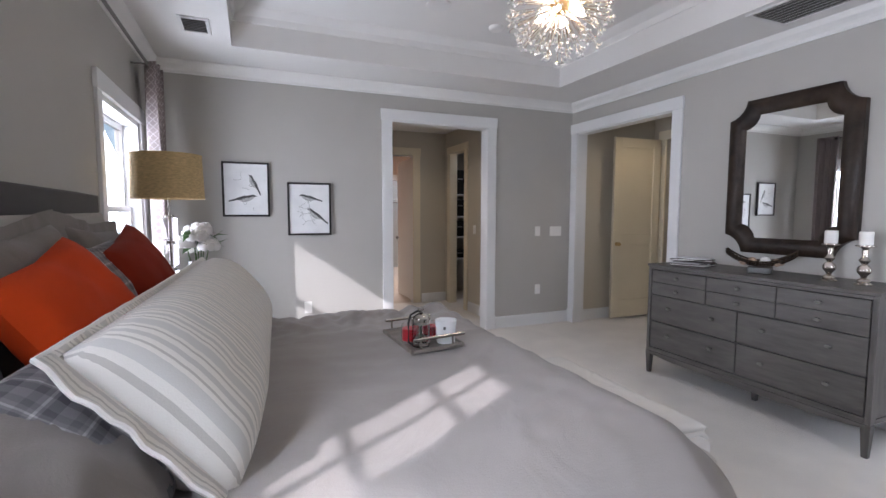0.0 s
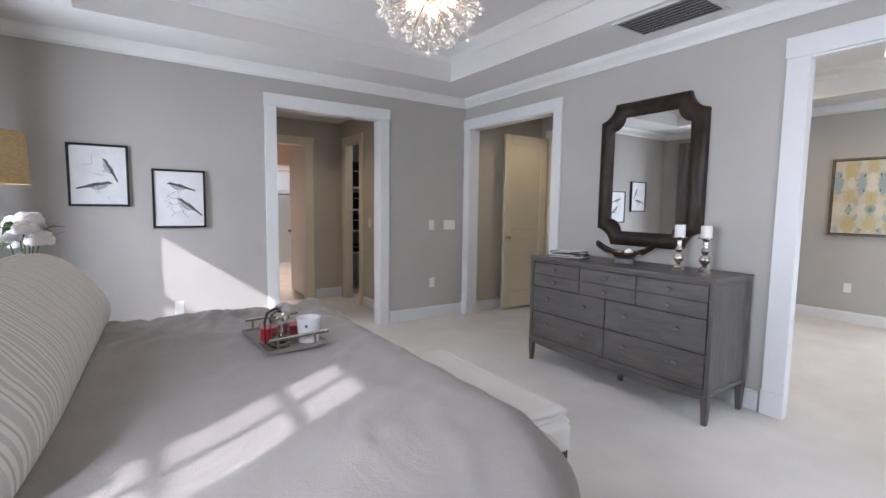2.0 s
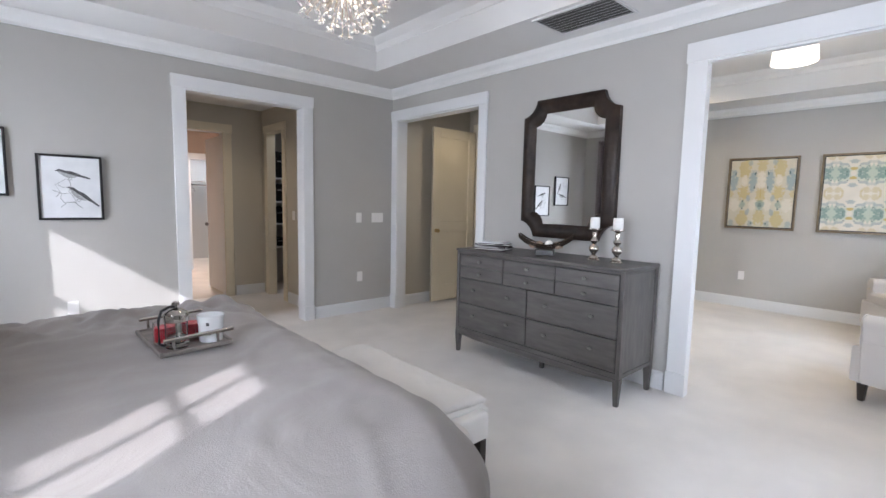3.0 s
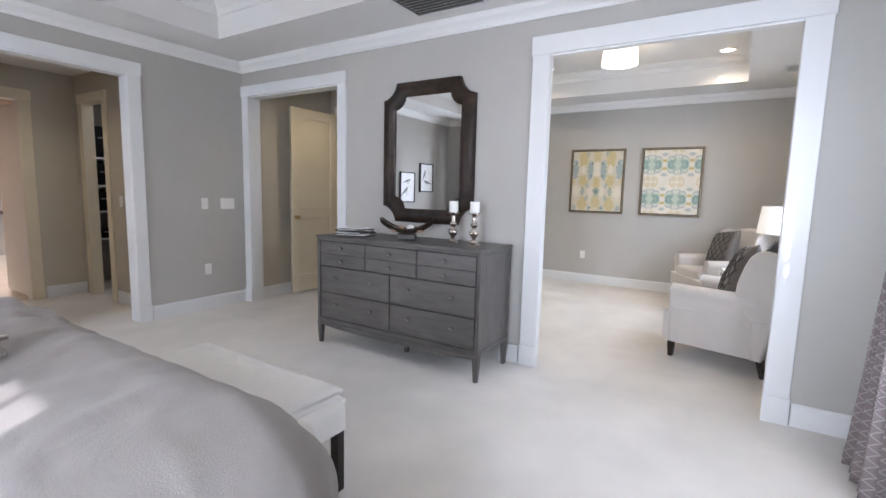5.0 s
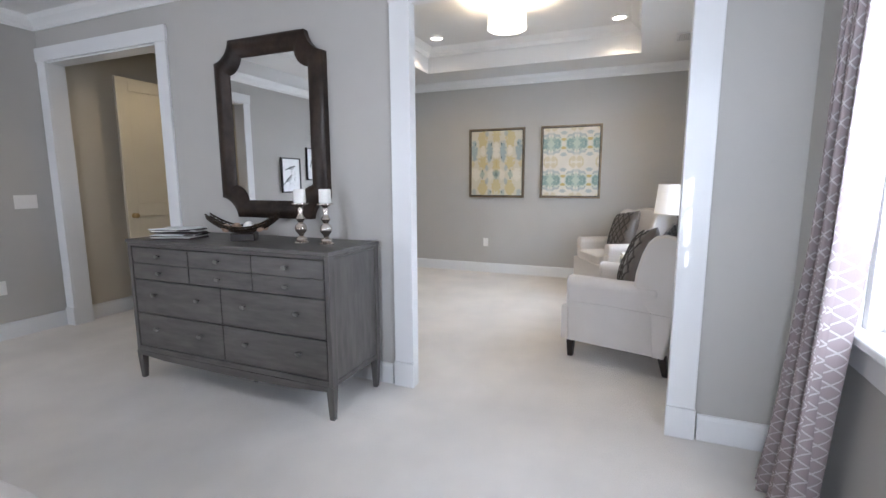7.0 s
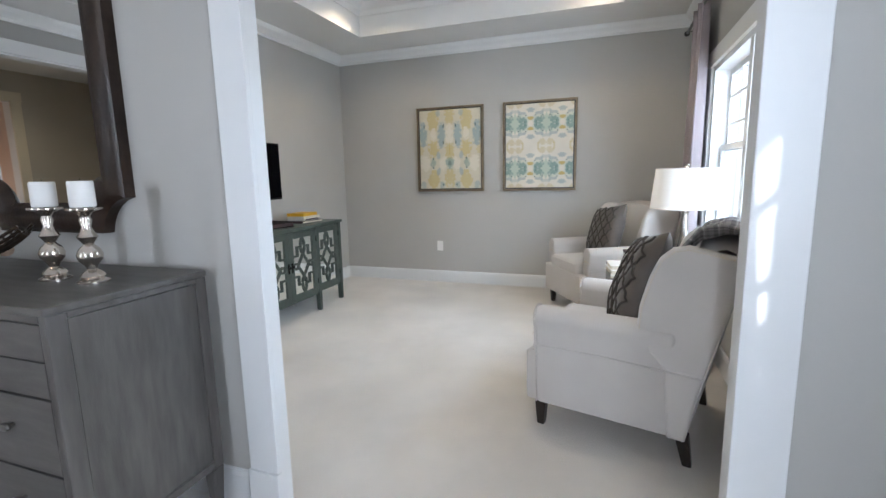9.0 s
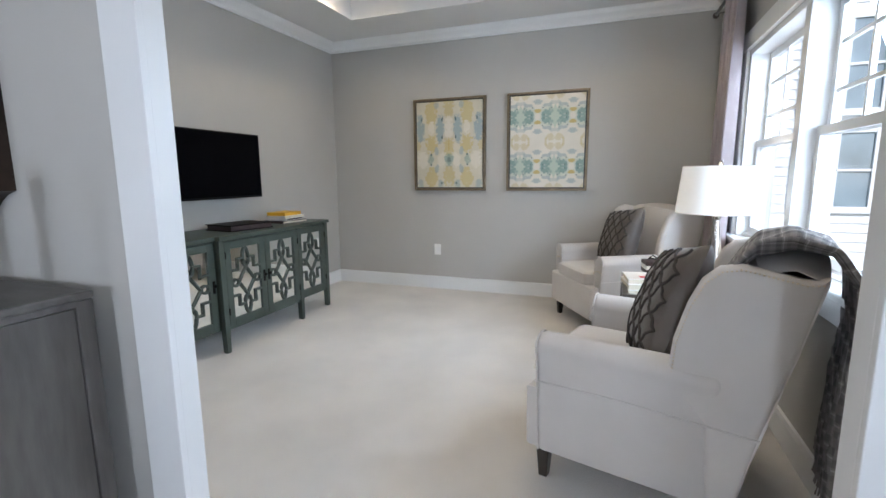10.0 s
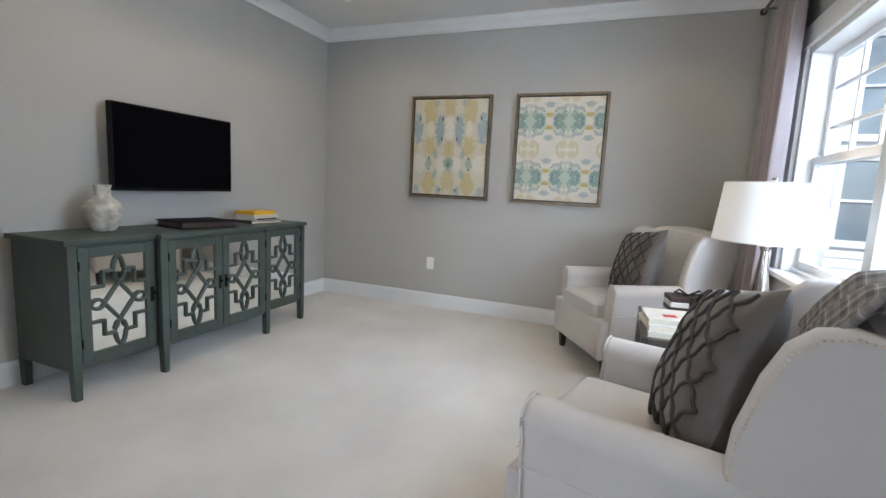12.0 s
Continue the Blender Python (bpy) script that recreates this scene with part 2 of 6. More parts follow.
DRAPE = trellis("trellis_drape", (0.25, 0.205, 0.205), (0.42, 0.375, 0.365), 0.034, 0.056, 0.06)
STRIPED = stripes("ticking_stripe", [(0.0, (0.74, 0.71, 0.66)), (0.14, (0.50, 0.475, 0.435)), (0.20, (0.74, 0.71, 0.66)), (0.30, (0.585, 0.57, 0.54)),
                                     (0.58, (0.74, 0.71, 0.66)), (0.68, (0.50, 0.475, 0.435)), (0.74, (0.74, 0.71, 0.66)), (0.86, (0.56, 0.54, 0.51))], 0, 0.105)
PLAID = plaid("plaid_flannel", (0.22, 0.21, 0.215), (0.05, 0.048, 0.06), (0.55, 0.53, 0.52))
THROW = plaid("plaid_throw", (0.26, 0.24, 0.23), (0.07, 0.065, 0.07), (0.55, 0.52, 0.48))


def blotted(name, ground, blots, fold_u, fold_v, seed):
    """A mirrored water-colour print on UV in metres: soft-edged oval blots over a pale ground; fold: (centre, half period)."""
    m = mat(name, ground, 0.7, var=0.05, scale=5, bump=0.1, bscale=200)
    n, l, b = nodes_of(m)
    tc = n.new("ShaderNodeTexCoord")
    sep = n.new("ShaderNodeSeparateXYZ")
    l.new(tc.outputs["UV"], sep.inputs[0])

    def folded(socket, centre, half):
        d = math_node(n, l, "SUBTRACT", socket, centre)
        return math_node(n, l, "PINGPONG", d, half) if half else d

    u, v = folded(sep.outputs[0], *fold_u), folded(sep.outputs[1], *fold_v)
    com = n.new("ShaderNodeCombineXYZ")
    l.new(u, com.inputs[0])
    l.new(v, com.inputs[1])
    com.inputs[2].default_value = seed
    wet = n.new("ShaderNodeTexNoise")
    wet.inputs["Scale"].default_value, wet.inputs["Detail"].default_value = 34.0, 6.0
    l.new(com.outputs[0], wet.inputs["Vector"])
    wob = math_node(n, l, "MULTIPLY", math_node(n, l, "SUBTRACT", wet.outputs["Fac"], 0.5), 3.4)
    colour = b.inputs["Base Color"].links[0].from_socket
    for (cu, cv, ru, rv), tint, weight in blots:
        du = math_node(n, l, "MULTIPLY", math_node(n, l, "SUBTRACT", u, cu), 1 / ru)
        dv = math_node(n, l, "MULTIPLY", math_node(n, l, "SUBTRACT", v, cv), 1 / rv)
        d2 = math_node(n, l, "ADD", math_node(n, l, "MULTIPLY", du, du), math_node(n, l, "MULTIPLY", dv, dv))
        soft = n.new("ShaderNodeMapRange")
        soft.interpolation_type = "SMOOTHSTEP"
        for key, val in (("From Min", 1.25), ("From Max", 0.45), ("To Min", 0.0), ("To Max", weight)):
            soft.inputs[key].default_value = val
        l.new(math_node(n, l, "ADD", d2, wob), soft.inputs["Value"])
        mix = n.new("ShaderNodeMix")
        mix.data_type = "RGBA"
        l.new(soft.outputs["Result"], mix.inputs["Factor"])
        l.new(colour, mix.inputs["A"])
        mix.inputs["B"].default_value = (*tint, 1)
        colour = mix.outputs["Result"]
    l.new(colour, b.inputs["Base Color"])
    return m


CREAM, PALE_PINK = (0.58, 0.535, 0.42), (0.68, 0.63, 0.54)
GOLD, OCHRE, BLUEGREY, SAGE, TEAL, DEEP = (0.52, 0.42, 0.18), (0.50, 0.36, 0.09), (0.31, 0.37, 0.38), (0.44, 0.51, 0.42), (0.20, 0.30, 0.27), (0.08, 0.13, 0.14)
ART_GOLD = blotted("gold_mirrored_print", CREAM, [
    ((0.0, 0.40, 0.060, 0.13), GOLD, 0.75), ((0.20, 0.34, 0.070, 0.17), GOLD, 0.8), ((0.0, -0.01, 0.065, 0.12), GOLD, 0.8), ((0.20, 0.02, 0.070, 0.12), GOLD, 0.85), ((0.36, 0.0, 0.05, 0.06), GOLD, 0.6),
    ((0.0, -0.33, 0.075, 0.10), GOLD, 0.75), ((0.20, -0.34, 0.075, 0.12), GOLD, 0.8), ((0.0, 0.17, 0.060, 0.12), PALE_PINK, 0.9), ((0.20, 0.17, 0.040, 0.08), PALE_PINK, 0.8), ((0.08, -0.155, 0.05, 0.08), PALE_PINK, 0.7), ((0.30, -0.155, 0.06, 0.09), PALE_PINK, 0.7),
    ((0.10, 0.17, 0.050, 0.15), BLUEGREY, 0.95), ((0.325, 0.17, 0.055, 0.15), BLUEGREY, 0.95),
    ((0.10, -0.41, 0.035, 0.045), BLUEGREY, 0.7), ((0.33, -0.41, 0.04, 0.045), BLUEGREY, 0.7), ((0.14, 0.41, 0.03, 0.035), BLUEGREY, 0.6), ((0.14, -0.07, 0.026, 0.045), BLUEGREY, 0.7),
    ((0.14, -0.25, 0.026, 0.045), BLUEGREY, 0.7), ((0.0, -0.155, 0.055, 0.065), TEAL, 0.7), ((0.205, -0.155, 0.036, 0.06), TEAL, 0.6), ((0.0, 0.0, 0.007, 0.08), OCHRE, 0.7),
    ((0.0, -0.155, 0.022, 0.03), DEEP, 0.6), ((0.075, 0.27, 0.010, 0.020), DEEP, 0.9), ((0.075, 0.08, 0.010, 0.020), DEEP, 0.9), ((0.31, 0.27, 0.010, 0.018), DEEP, 0.8),
    ((0.205, -0.10, 0.010, 0.010), DEEP, 0.9), ((0.205, -0.21, 0.010, 0.010), DEEP, 0.9), ((0.085, -0.41, 0.010, 0.018), DEEP, 0.8)], (0.0, 0.5), (0.0, 0.0), 3.4)
ART_TEAL = blotted("teal_mirrored_print", PALE_PINK, [
    ((0.08, 0.0, 0.20, 0.115), SAGE, 0.55), ((0.165, 0.0, 0.045, 0.10), SAGE, 0.8), ((0.085, 0.030, 0.042, 0.045), TEAL, 0.9), ((0.06, 0.0, 0.028, 0.030), TEAL, 0.9), ((0.125, 0.055, 0.028, 0.032), TEAL, 0.7),
    ((0.0, 0.01, 0.030, 0.035), PALE_PINK, 1.0), ((0.0, 0.052, 0.036, 0.020), OCHRE, 0.85), ((0.0, 0.098, 0.045, 0.022), PALE_PINK, 0.9), ((0.0, 0.140, 0.060, 0.024), BLUEGREY, 0.75),
    ((0.09, 0.110, 0.045, 0.022), BLUEGREY, 0.7), ((0.165, 0.13, 0.05, 0.02), BLUEGREY, 0.4), ((0.13, 0.200, 0.045, 0.034), GOLD, 0.5), ((0.085, 0.225, 0.014, 0.03), GOLD, 0.55),
    ((0.05, 0.085, 0.009, 0.008), DEEP, 0.8), ((0.065, 0.018, 0.009, 0.012), DEEP, 0.7), ((0.135, 0.080, 0.010, 0.007), DEEP, 0.6)], (0.092, 0.170), (-0.243, 0.243), 9.2)

# ---- mesh helpers ----


def box(bm, lo, hi, bevel=0.0, seg=2):
    t = bmesh.new()
    bmesh.ops.create_cube(t, size=1)
    c = [(a + b) / 2 for a, b in zip(lo, hi)]
    s = [abs(b - a) for a, b in zip(lo, hi)]
    for v in t.verts:
        v.co = Vector([c[i] + v.co[i] * s[i] for i in range(3)])
    if bevel:
        bmesh.ops.bevel(t, geom=t.edges[:], offset=min(bevel, min(s) * 0.49), segments=seg, affect="EDGES", profile=0.5)
    merge(bm, t)


def merge(bm, t, m=None):
    if m is not None:
        t.transform(m)
    me = bpy.data.meshes.new("tmp")
    t.to_mesh(me)
    t.free()
    bm.from_mesh(me)
    bpy.data.meshes.remove(me)


def prism(bm, outline, axis, a, b, bevel=0.0, seg=2):
    """Extrudes a 2D outline along an axis from a to b. The outline's plane: x -> (y, z), y -> (x, z), z -> (x, y)."""
    t = bmesh.new()

    def at(p, q, w):
        return {"x": (w, p, q), "y": (p, w, q), "z": (p, q, w)}[axis]

    lo = [t.verts.new(at(p, q, a)) for p, q in outline]
    hi = [t.verts.new(at(p, q, b)) for p, q in outline]
    n = len(outline)
    t.faces.new(lo)
    t.faces.new(hi[::-1])
    for i in range(n):
        t.faces.new((lo[i], hi[i], hi[(i + 1) % n], lo[(i + 1) % n]))
    bmesh.ops.recalc_face_normals(t, faces=t.faces[:])
    if bevel:
        rim = [e for e in t.edges if (e.verts[0] in lo) == (e.verts[1] in lo)]
        bmesh.ops.bevel(t, geom=rim, offset=bevel, segments=seg, affect="EDGES", profile=0.5)
    merge(bm, t)


def lathe(bm, profile, centre=(0, 0, 0), seg=24):
    """Turns (radius, z) pairs about the upright through centre."""
    rings = []
    for r, z in profile:
        rings.append([bm.verts.new((centre[0] + r * math.cos(2 * math.pi * k / seg), centre[1] + r * math.sin(2 * math.pi * k / seg), centre[2] + z)) for k in range(seg)])
    for a, b in zip(rings, rings[1:]):
        for k in range(seg):
            bm.faces.new((a[k], a[(k + 1) % seg], b[(k + 1) % seg], b[k]))
    bm.faces.new(rings[0][::-1])
    bm.faces.new(rings[-1])


def tube(bm, pts, r, seg=8, closed=False):
    """A round bar along points."""
    pts = [Vector(p) for p in pts]
    rings = []
    count = len(pts)
    for i, p in enumerate(pts):
        a = pts[(i - 1) % count] if closed or i else p
        b = pts[(i + 1) % count] if closed or i < count - 1 else p
        d = (b - a).normalized()
        q = d.to_track_quat("Z", "Y")
        rings.append([bm.verts.new(p + q @ Vector((r * math.cos(2 * math.pi * k / seg), r * math.sin(2 * math.pi * k / seg), 0))) for k in range(seg)])
    pairs = list(zip(rings, rings[1:])) + ([(rings[-1], rings[0])] if closed else [])
    for a, b in pairs:
        for k in range(seg):
            bm.faces.new((a[k], a[(k + 1) % seg], b[(k + 1) % seg], b[k]))
    if not closed:
        bm.faces.new(rings[0][::-1])
        bm.faces.new(rings[-1])


def ball(bm, c, r, u=12, v=8, squash=(1, 1, 1)):
    t = bmesh.new()
    bmesh.ops.create_uvsphere(t, u_segments=u, v_segments=v, radius=r)
    for w in t.verts:
        w.co = Vector([c[i] + w.co[i] * squash[i] for i in range(3)])
    merge(bm, t)


def part(name, bm, material, parent=None, label="", smooth=False, at=None):
    bmesh.ops.recalc_face_normals(bm, faces=bm.faces[:])
    me = bpy.data.meshes.new(name)
    bm.to_mesh(me)
    bm.free()
    me.materials.append(material)
    if smooth:
        me.shade_smooth()
        me.set_sharp_from_angle(angle=radians(40))
    ob = new(name, me)
    if parent:
        ob.parent = parent
    if at is not None:
        ob.matrix_basis = at
    if label:
        ob["label"] = label
    return ob


def thing(name, label, category, at=None, group=""):
    ob = tagged(new(name), label, category, group)
    ob.empty_display_size = 0.1
    if at is not None:
        ob.matrix_basis = at
    return ob


def boxpart(name, lo, hi, material, parent=None, bevel=0.003, label="", smooth=False):
    bm = bmesh.new()
    box(bm, lo, hi, bevel)
    return part(name, bm, material, parent, label, smooth)


def grid_surface(fn, nu, nv, material, name, parent=None, uvscale=(1, 1), thick=0.0, label=""):
    """A cloth sheet: fn(u, v) with u, v in 0..1 gives a place; UV in metres by uvscale."""
    bm = bmesh.new()
    uvl = bm.loops.layers.uv.new("uv")
    vs = [[bm.verts.new(fn(i / nu, j / nv)) for j in range(nv + 1)] for i in range(nu + 1)]
    for i in range(nu):
        for j in range(nv):
            f = bm.faces.new((vs[i][j], vs[i + 1][j], vs[i + 1][j + 1], vs[i][j + 1]))
            for loop, (a, b) in zip(f.loops, ((i, j), (i + 1, j), (i + 1, j + 1), (i, j + 1))):
                loop[uvl].uv = (a / nu * uvscale[0], b / nv * uvscale[1])
    me = bpy.data.meshes.new(name)
    bm.to_mesh(me)
    bm.free()
    me.materials.append(material)
    me.shade_smooth()
    ob = new(name, me)
    if parent:
        ob.parent = parent
    if label:
        ob["label"] = label
    if thick:
        s = ob.modifiers.new("thickness", "SOLIDIFY")
        s.thickness, s.offset = thick, 0
    return ob


# ---- the structure ----
XW, XE, YS, YN = -0.70, 3.892, -0.79, 4.868
XA, YT, YS2, XI, XH = 7.818, 3.224, -0.70, 3.948, 4.03
ZC, ZH, ZCAS = 2.752, 2.385, 2.497


def wall(name, axis, p, q, a, b, holes=(), top=3.2, material=None, low=0.0):
    """A wall whose thickness spans p..q on the axis and that runs a..b on the other; holes: (from, to, sill, head)."""
    bm = bmesh.new()

    def piece(c, d, z0, z1):
        if d - c < 1e-4 or z1 - z0 < 1e-4:
            return
        if axis == "x":
            box(bm, (p, c, z0), (q, d, z1))
        else:
            box(bm, (c, p, z0), (d, q, z1))

    at = a
    for c, d, z0, z1 in sorted(holes):
        piece(at, c, low, top)
        piece(c, d, low, z0)
        piece(c, d, z1, top)
        at = d
    piece(at, b, low, top)
    return tagged(part(name, bm, material or WALL), kind="structure")


W2 = (3.33, 4.40, 0.74, 2.11)   # the far window of the headboard wall: y, z
W3 = (0.15, 0.61, 0.74, 2.10)   # the near one
WS = (2.24, 3.18, 0.86, 2.10)   # south window of the bedroom: x, z
WT = (4.72, 6.74, 0.84, 2.06)   # south window of the sitting room
wall("wall_west", "x", XW - 0.16, XW, YS - 0.16, YN + 0.14, [W2, W3])
wall("wall_south_bedroom", "y", YS - 0.16, YS, XW, XI, [WS])
wall("wall_east", "x", XE, XI, YS, YN, [(-0.302, 1.207, 0, ZH), (3.335, 4.755, 0, ZH)])
wall("wall_hall_west", "x", XI, XH, YT + 0.11, 4.95, [(3.335, 4.755, 0, ZH)], material=WALL_HALL)
wall("wall_north", "y", YN, YN + 0.14, XW, XI, [(1.52, 2.69, 0, ZH)])
wall("wall_south_sitting", "y", YS2 - 0.20, YS2, XI, XA + 0.15, [WT])
wall("wall_east_sitting", "x", XA, XA + 0.15, YS2, YT + 0.12)
wall("wall_north_sitting", "y", YT, YT + 0.11, XI, XA)
# the small hall behind the second opening
wall("wall_hall_north", "y", 4.83, 4.95, XH, 5.36, material=WALL_HALL)
wall("wall_hall_east", "x", 5.24, 5.36, YT + 0.11, 4.83, [(3.62, 4.62, 0, ZH)], material=WALL_HALL)
wall("wall_hall_end", "x", 6.2, 6.3, YT + 0.11, 4.95, material=WALL_HALL)
wall("wall_hall_end_north", "y", 4.83, 4.95, 5.36, 6.3, material=WALL_HALL)
# the passage behind the first opening
wall("wall_passage_east", "x", 2.95, 3.05, YN + 0.14, 6.76, [(6.02, 6.55, 0, 2.30)], material=WALL_HALL)
wall("wall_passage_north", "y", 6.76, 6.88, 0.4, 3.05, [(1.50, 2.42, 0, 2.27)], material=WALL_HALL)
wall("wall_passage_west", "x", 0.4, 0.5, YN + 0.14, 6.76, material=WALL_HALL)
wall("wall_bath_north", "y", 9.7, 9.82, 0.3, 4.2, [(2.70, 3.40, 0, 2.10)], material=WALL_BATH)
wall("wall_bath_east", "x", 3.9, 4.0, 7.6, 9.7, material=WALL_BATH)
wall("wall_bath_west", "x", 0.3, 0.4, 6.88, 9.7, material=WALL_BATH)
wall("wall_wardrobe_north", "y", 11.4, 11.5, 2.2, 4.2, material=WALL)
wall("wall_wardrobe_west", "x", 2.2, 2.3, 9.82, 11.4, material=WALL)
wall("wall_wardrobe_east", "x", 4.1, 4.2, 9.82, 11.4, material=WALL)
wall("wall_closet_east", "x", 3.9, 4.0, YN + 0.14, 7.6, material=WALL)
wall("wall_closet_north", "y", 7.5, 7.6, 3.05, 3.9, material=WALL)
wall("wall_closet_west", "x", 2.99, 3.05, 6.88, 7.6, material=WALL)


def slab(name, lo, hi, material):
    bm = bmesh.new()
    box(bm, lo, hi)
    return tagged(part(name, bm, material), kind="structure")


slab("floor", (XW - 0.1, YS - 0.1, -0.1), (XA + 0.1, YN + 0.14, 0.0), CARPET)
slab("floor_passage", (0.3, YN + 0.14, -0.1), (4.1, 6.8, 0.0), CARPET)
slab("floor_bath", (0.3, 6.8, -0.1), (4.2, 11.5, 0.0), TILE)
slab("ceiling_passage", (0.3, YN + 0.14, 2.62), (4.1, 6.8, 2.7), CEIL)
slab("ceiling_bath", (0.3, 6.8, 2.72), (4.2, 11.5, 2.8), CEIL)
slab("ceiling_hall", (XH, YT + 0.11, 2.72), (6.3, 4.83, 2.8), CEIL)


def tray_ceiling(name, x0, x1, y0, y1, tx0, tx1, ty0, ty1, rise=0.30):
    """A flat ring at ZC, upright tray sides, an inner crown and the raised field, in one mesh."""
    bm = bmesh.new()
    zt = ZC + rise

    def quad(*p):
        bm.faces.new([bm.verts.new(v) for v in p])

    for a in ((x0, y0, tx0, y1), (tx1, y0, x1, y1), (tx0, y0, tx1, ty0), (tx0, ty1, tx1, y1)):
        quad((a[0], a[1], ZC), (a[2], a[1], ZC), (a[2], a[3], ZC), (a[0], a[3], ZC))
    k = 0.11
    rect = [(tx0, ty0), (tx1, ty0), (tx1, ty1), (tx0, ty1)]
    inner = [(tx0 + k, ty0 + k), (tx1 - k, ty0 + k), (tx1 - k, ty1 - k), (tx0 + k, ty1 - k)]
    steps = [(rect, ZC), (rect, zt - 0.10), ([(a + (c - a) * 0.12, b + (d - b) * 0.12) for (a, b), (c, d) in zip(rect, inner)], zt - 0.10),
             ([(a + (c - a) * 0.3, b + (d - b) * 0.3) for (a, b), (c, d) in zip(rect, inner)], zt - 0.055),
             ([(a + (c - a) * 0.85, b + (d - b) * 0.85) for (a, b), (c, d) in zip(rect, inner)], zt - 0.015), (inner, zt)]
    for (ra, za), (rb, zb) in zip(steps, steps[1:]):
        for i in range(4):
            j = (i + 1) % 4
            quad((*ra[i], za), (*ra[j], za), (*rb[j], zb), (*rb[i], zb))
    quad(*[(*p, zt) for p in inner])
    box(bm, (x0, y0, zt + 0.05), (x1, y1, zt + 0.12))
    me_ob = part(name, bm, CEIL)
    return tagged(me_ob, kind="structure")


tray_ceiling("ceiling_bedroom", XW, XI, YS, YN + 0.14, 0.0, 3.225, -0.15, 4.245)
tray_ceiling("ceiling_sitting", XI, XA + 0.1, YS2 - 0.1, YT + 0.1, 4.70, 7.17, -0.05, 2.56)


def run(name, pts, outline, material=TRIM):
    """A moulding with its (out, z) outline along the inside of a rectangle, mitred at the corners."""
    x0, x1, y0, y1 = pts
    bm = bmesh.new()
    rings = []
    for o, z in outline:
        rings.append([bm.verts.new(p) for p in ((x0 + o, y0 + o, z), (x1 - o, y0 + o, z), (x1 - o, y1 - o, z), (x0 + o, y1 - o, z))])
    for a, b in zip(rings, rings[1:]):
        for i in range(4):
            bm.faces.new((a[i], a[(i + 1) % 4], b[(i + 1) % 4], b[i]))
    return tagged(part(name, bm, material), kind="structure")


CROWN = [(0.001, 2.648), (0.014, 2.648), (0.016, 2.672), (0.035, 2.690), (0.070, 2.715), (0.088, 2.738), (0.092, 2.751)]
run("trim_crown_bedroom", (XW, XE, YS, YN), CROWN, CROWNP)
run("trim_crown_sitting", (XI, XA, YS2, YT), CROWN, CROWNP)


def base_run(name, axis, face, side, a, b):
    """A baseboard on a wall face; side: +1 or -1 for where the room lies."""
    bm = bmesh.new()
    prof = [(0.0, 0.0), (0.016 * side, 0.0), (0.016 * side, 0.115), (0.010 * side, 0.135), (0.0, 0.14)]
    if axis == "x":
        prism(bm, [(face + o, z) for o, z in prof], "y", a, b)
    else:
        prism(bm, [(face + o, z) for o, z in prof], "x", a, b)
    return tagged(part(name, bm, TRIM), kind="structure")


for nm, ax, f, sd, a, b in (("baseboard_north", "y", YN, -1, XW, 1.405), ("baseboard_north", "y", YN, -1, 2.81, XE), ("baseboard_east", "x", XE, -1, 1.345, 3.215),
                            ("baseboard_east", "x", XE, -1, YS, -0.435), ("baseboard_south", "y", YS, 1, XW, XE), ("baseboard_west", "x", XW, 1, YS, YN),
                            ("baseboard_sitting_east", "x", XA, -1, YS2, YT), ("baseboard_sitting_north", "y", YT, -1, XI, XA), ("baseboard_sitting_south", "y", YS2, 1, XI, XA),
                            ("baseboard_hall", "y", 4.83, -1, XH, 5.24), ("baseboard_passage_east", "x", 2.95, -1, 5.01, 5.90), ("baseboard_passage_north", "y", 6.76, -1, 2.55, 2.95)):
    base_run(nm, ax, f, sd, a, b)


def casing(name, axis, face, side, a, b, head, w=0.115, plinth=True, lo=0.0, sill=False, material=TRIM):
    """Flat casing round an opening a..b on a wall face, with a wider head board and plinth blocks."""
    bm = bmesh.new()
    t = 0.02 * side

    def put(c, d, z0, z1, out):
        o = sorted((face, face + out))
        if axis == "x":
            box(bm, (o[0], c, z0), (o[1], d, z1), 0.003)
        else:
            box(bm, (c, o[0], z0), (d, o[1], z1), 0.003)

    for c, d in ((a - w, a), (b, b + w)):
        put(c, d, lo + (0.165 if plinth else 0), head, t)
        if plinth:
            put(c - 0.004, d + 0.004, lo, lo + 0.165, t * 1.5)
    put(a - w - 0.008, b + w + 0.008, head, head + w, t * 1.3)
    return tagged(part(name, bm, material), kind="structure")


def jamb(name, axis, p, q, a, b, head, material=TRIM):
    """The lining of an opening through a wall p..q."""
    bm = bmesh.new()
    t = 0.014
    for lo, hi in (((a, 0), (a + t, head)), ((b - t, 0), (b, head)), ((a, head - t), (b, head))):
        if axis == "x":
            box(bm, (p, lo[0], lo[1]), (q, hi[0], hi[1]), 0.002)
        else:
            box(bm, (lo[0], p, lo[1]), (hi[0], q, hi[1]), 0.002)
    return tagged(part(name, bm, material), kind="structure")


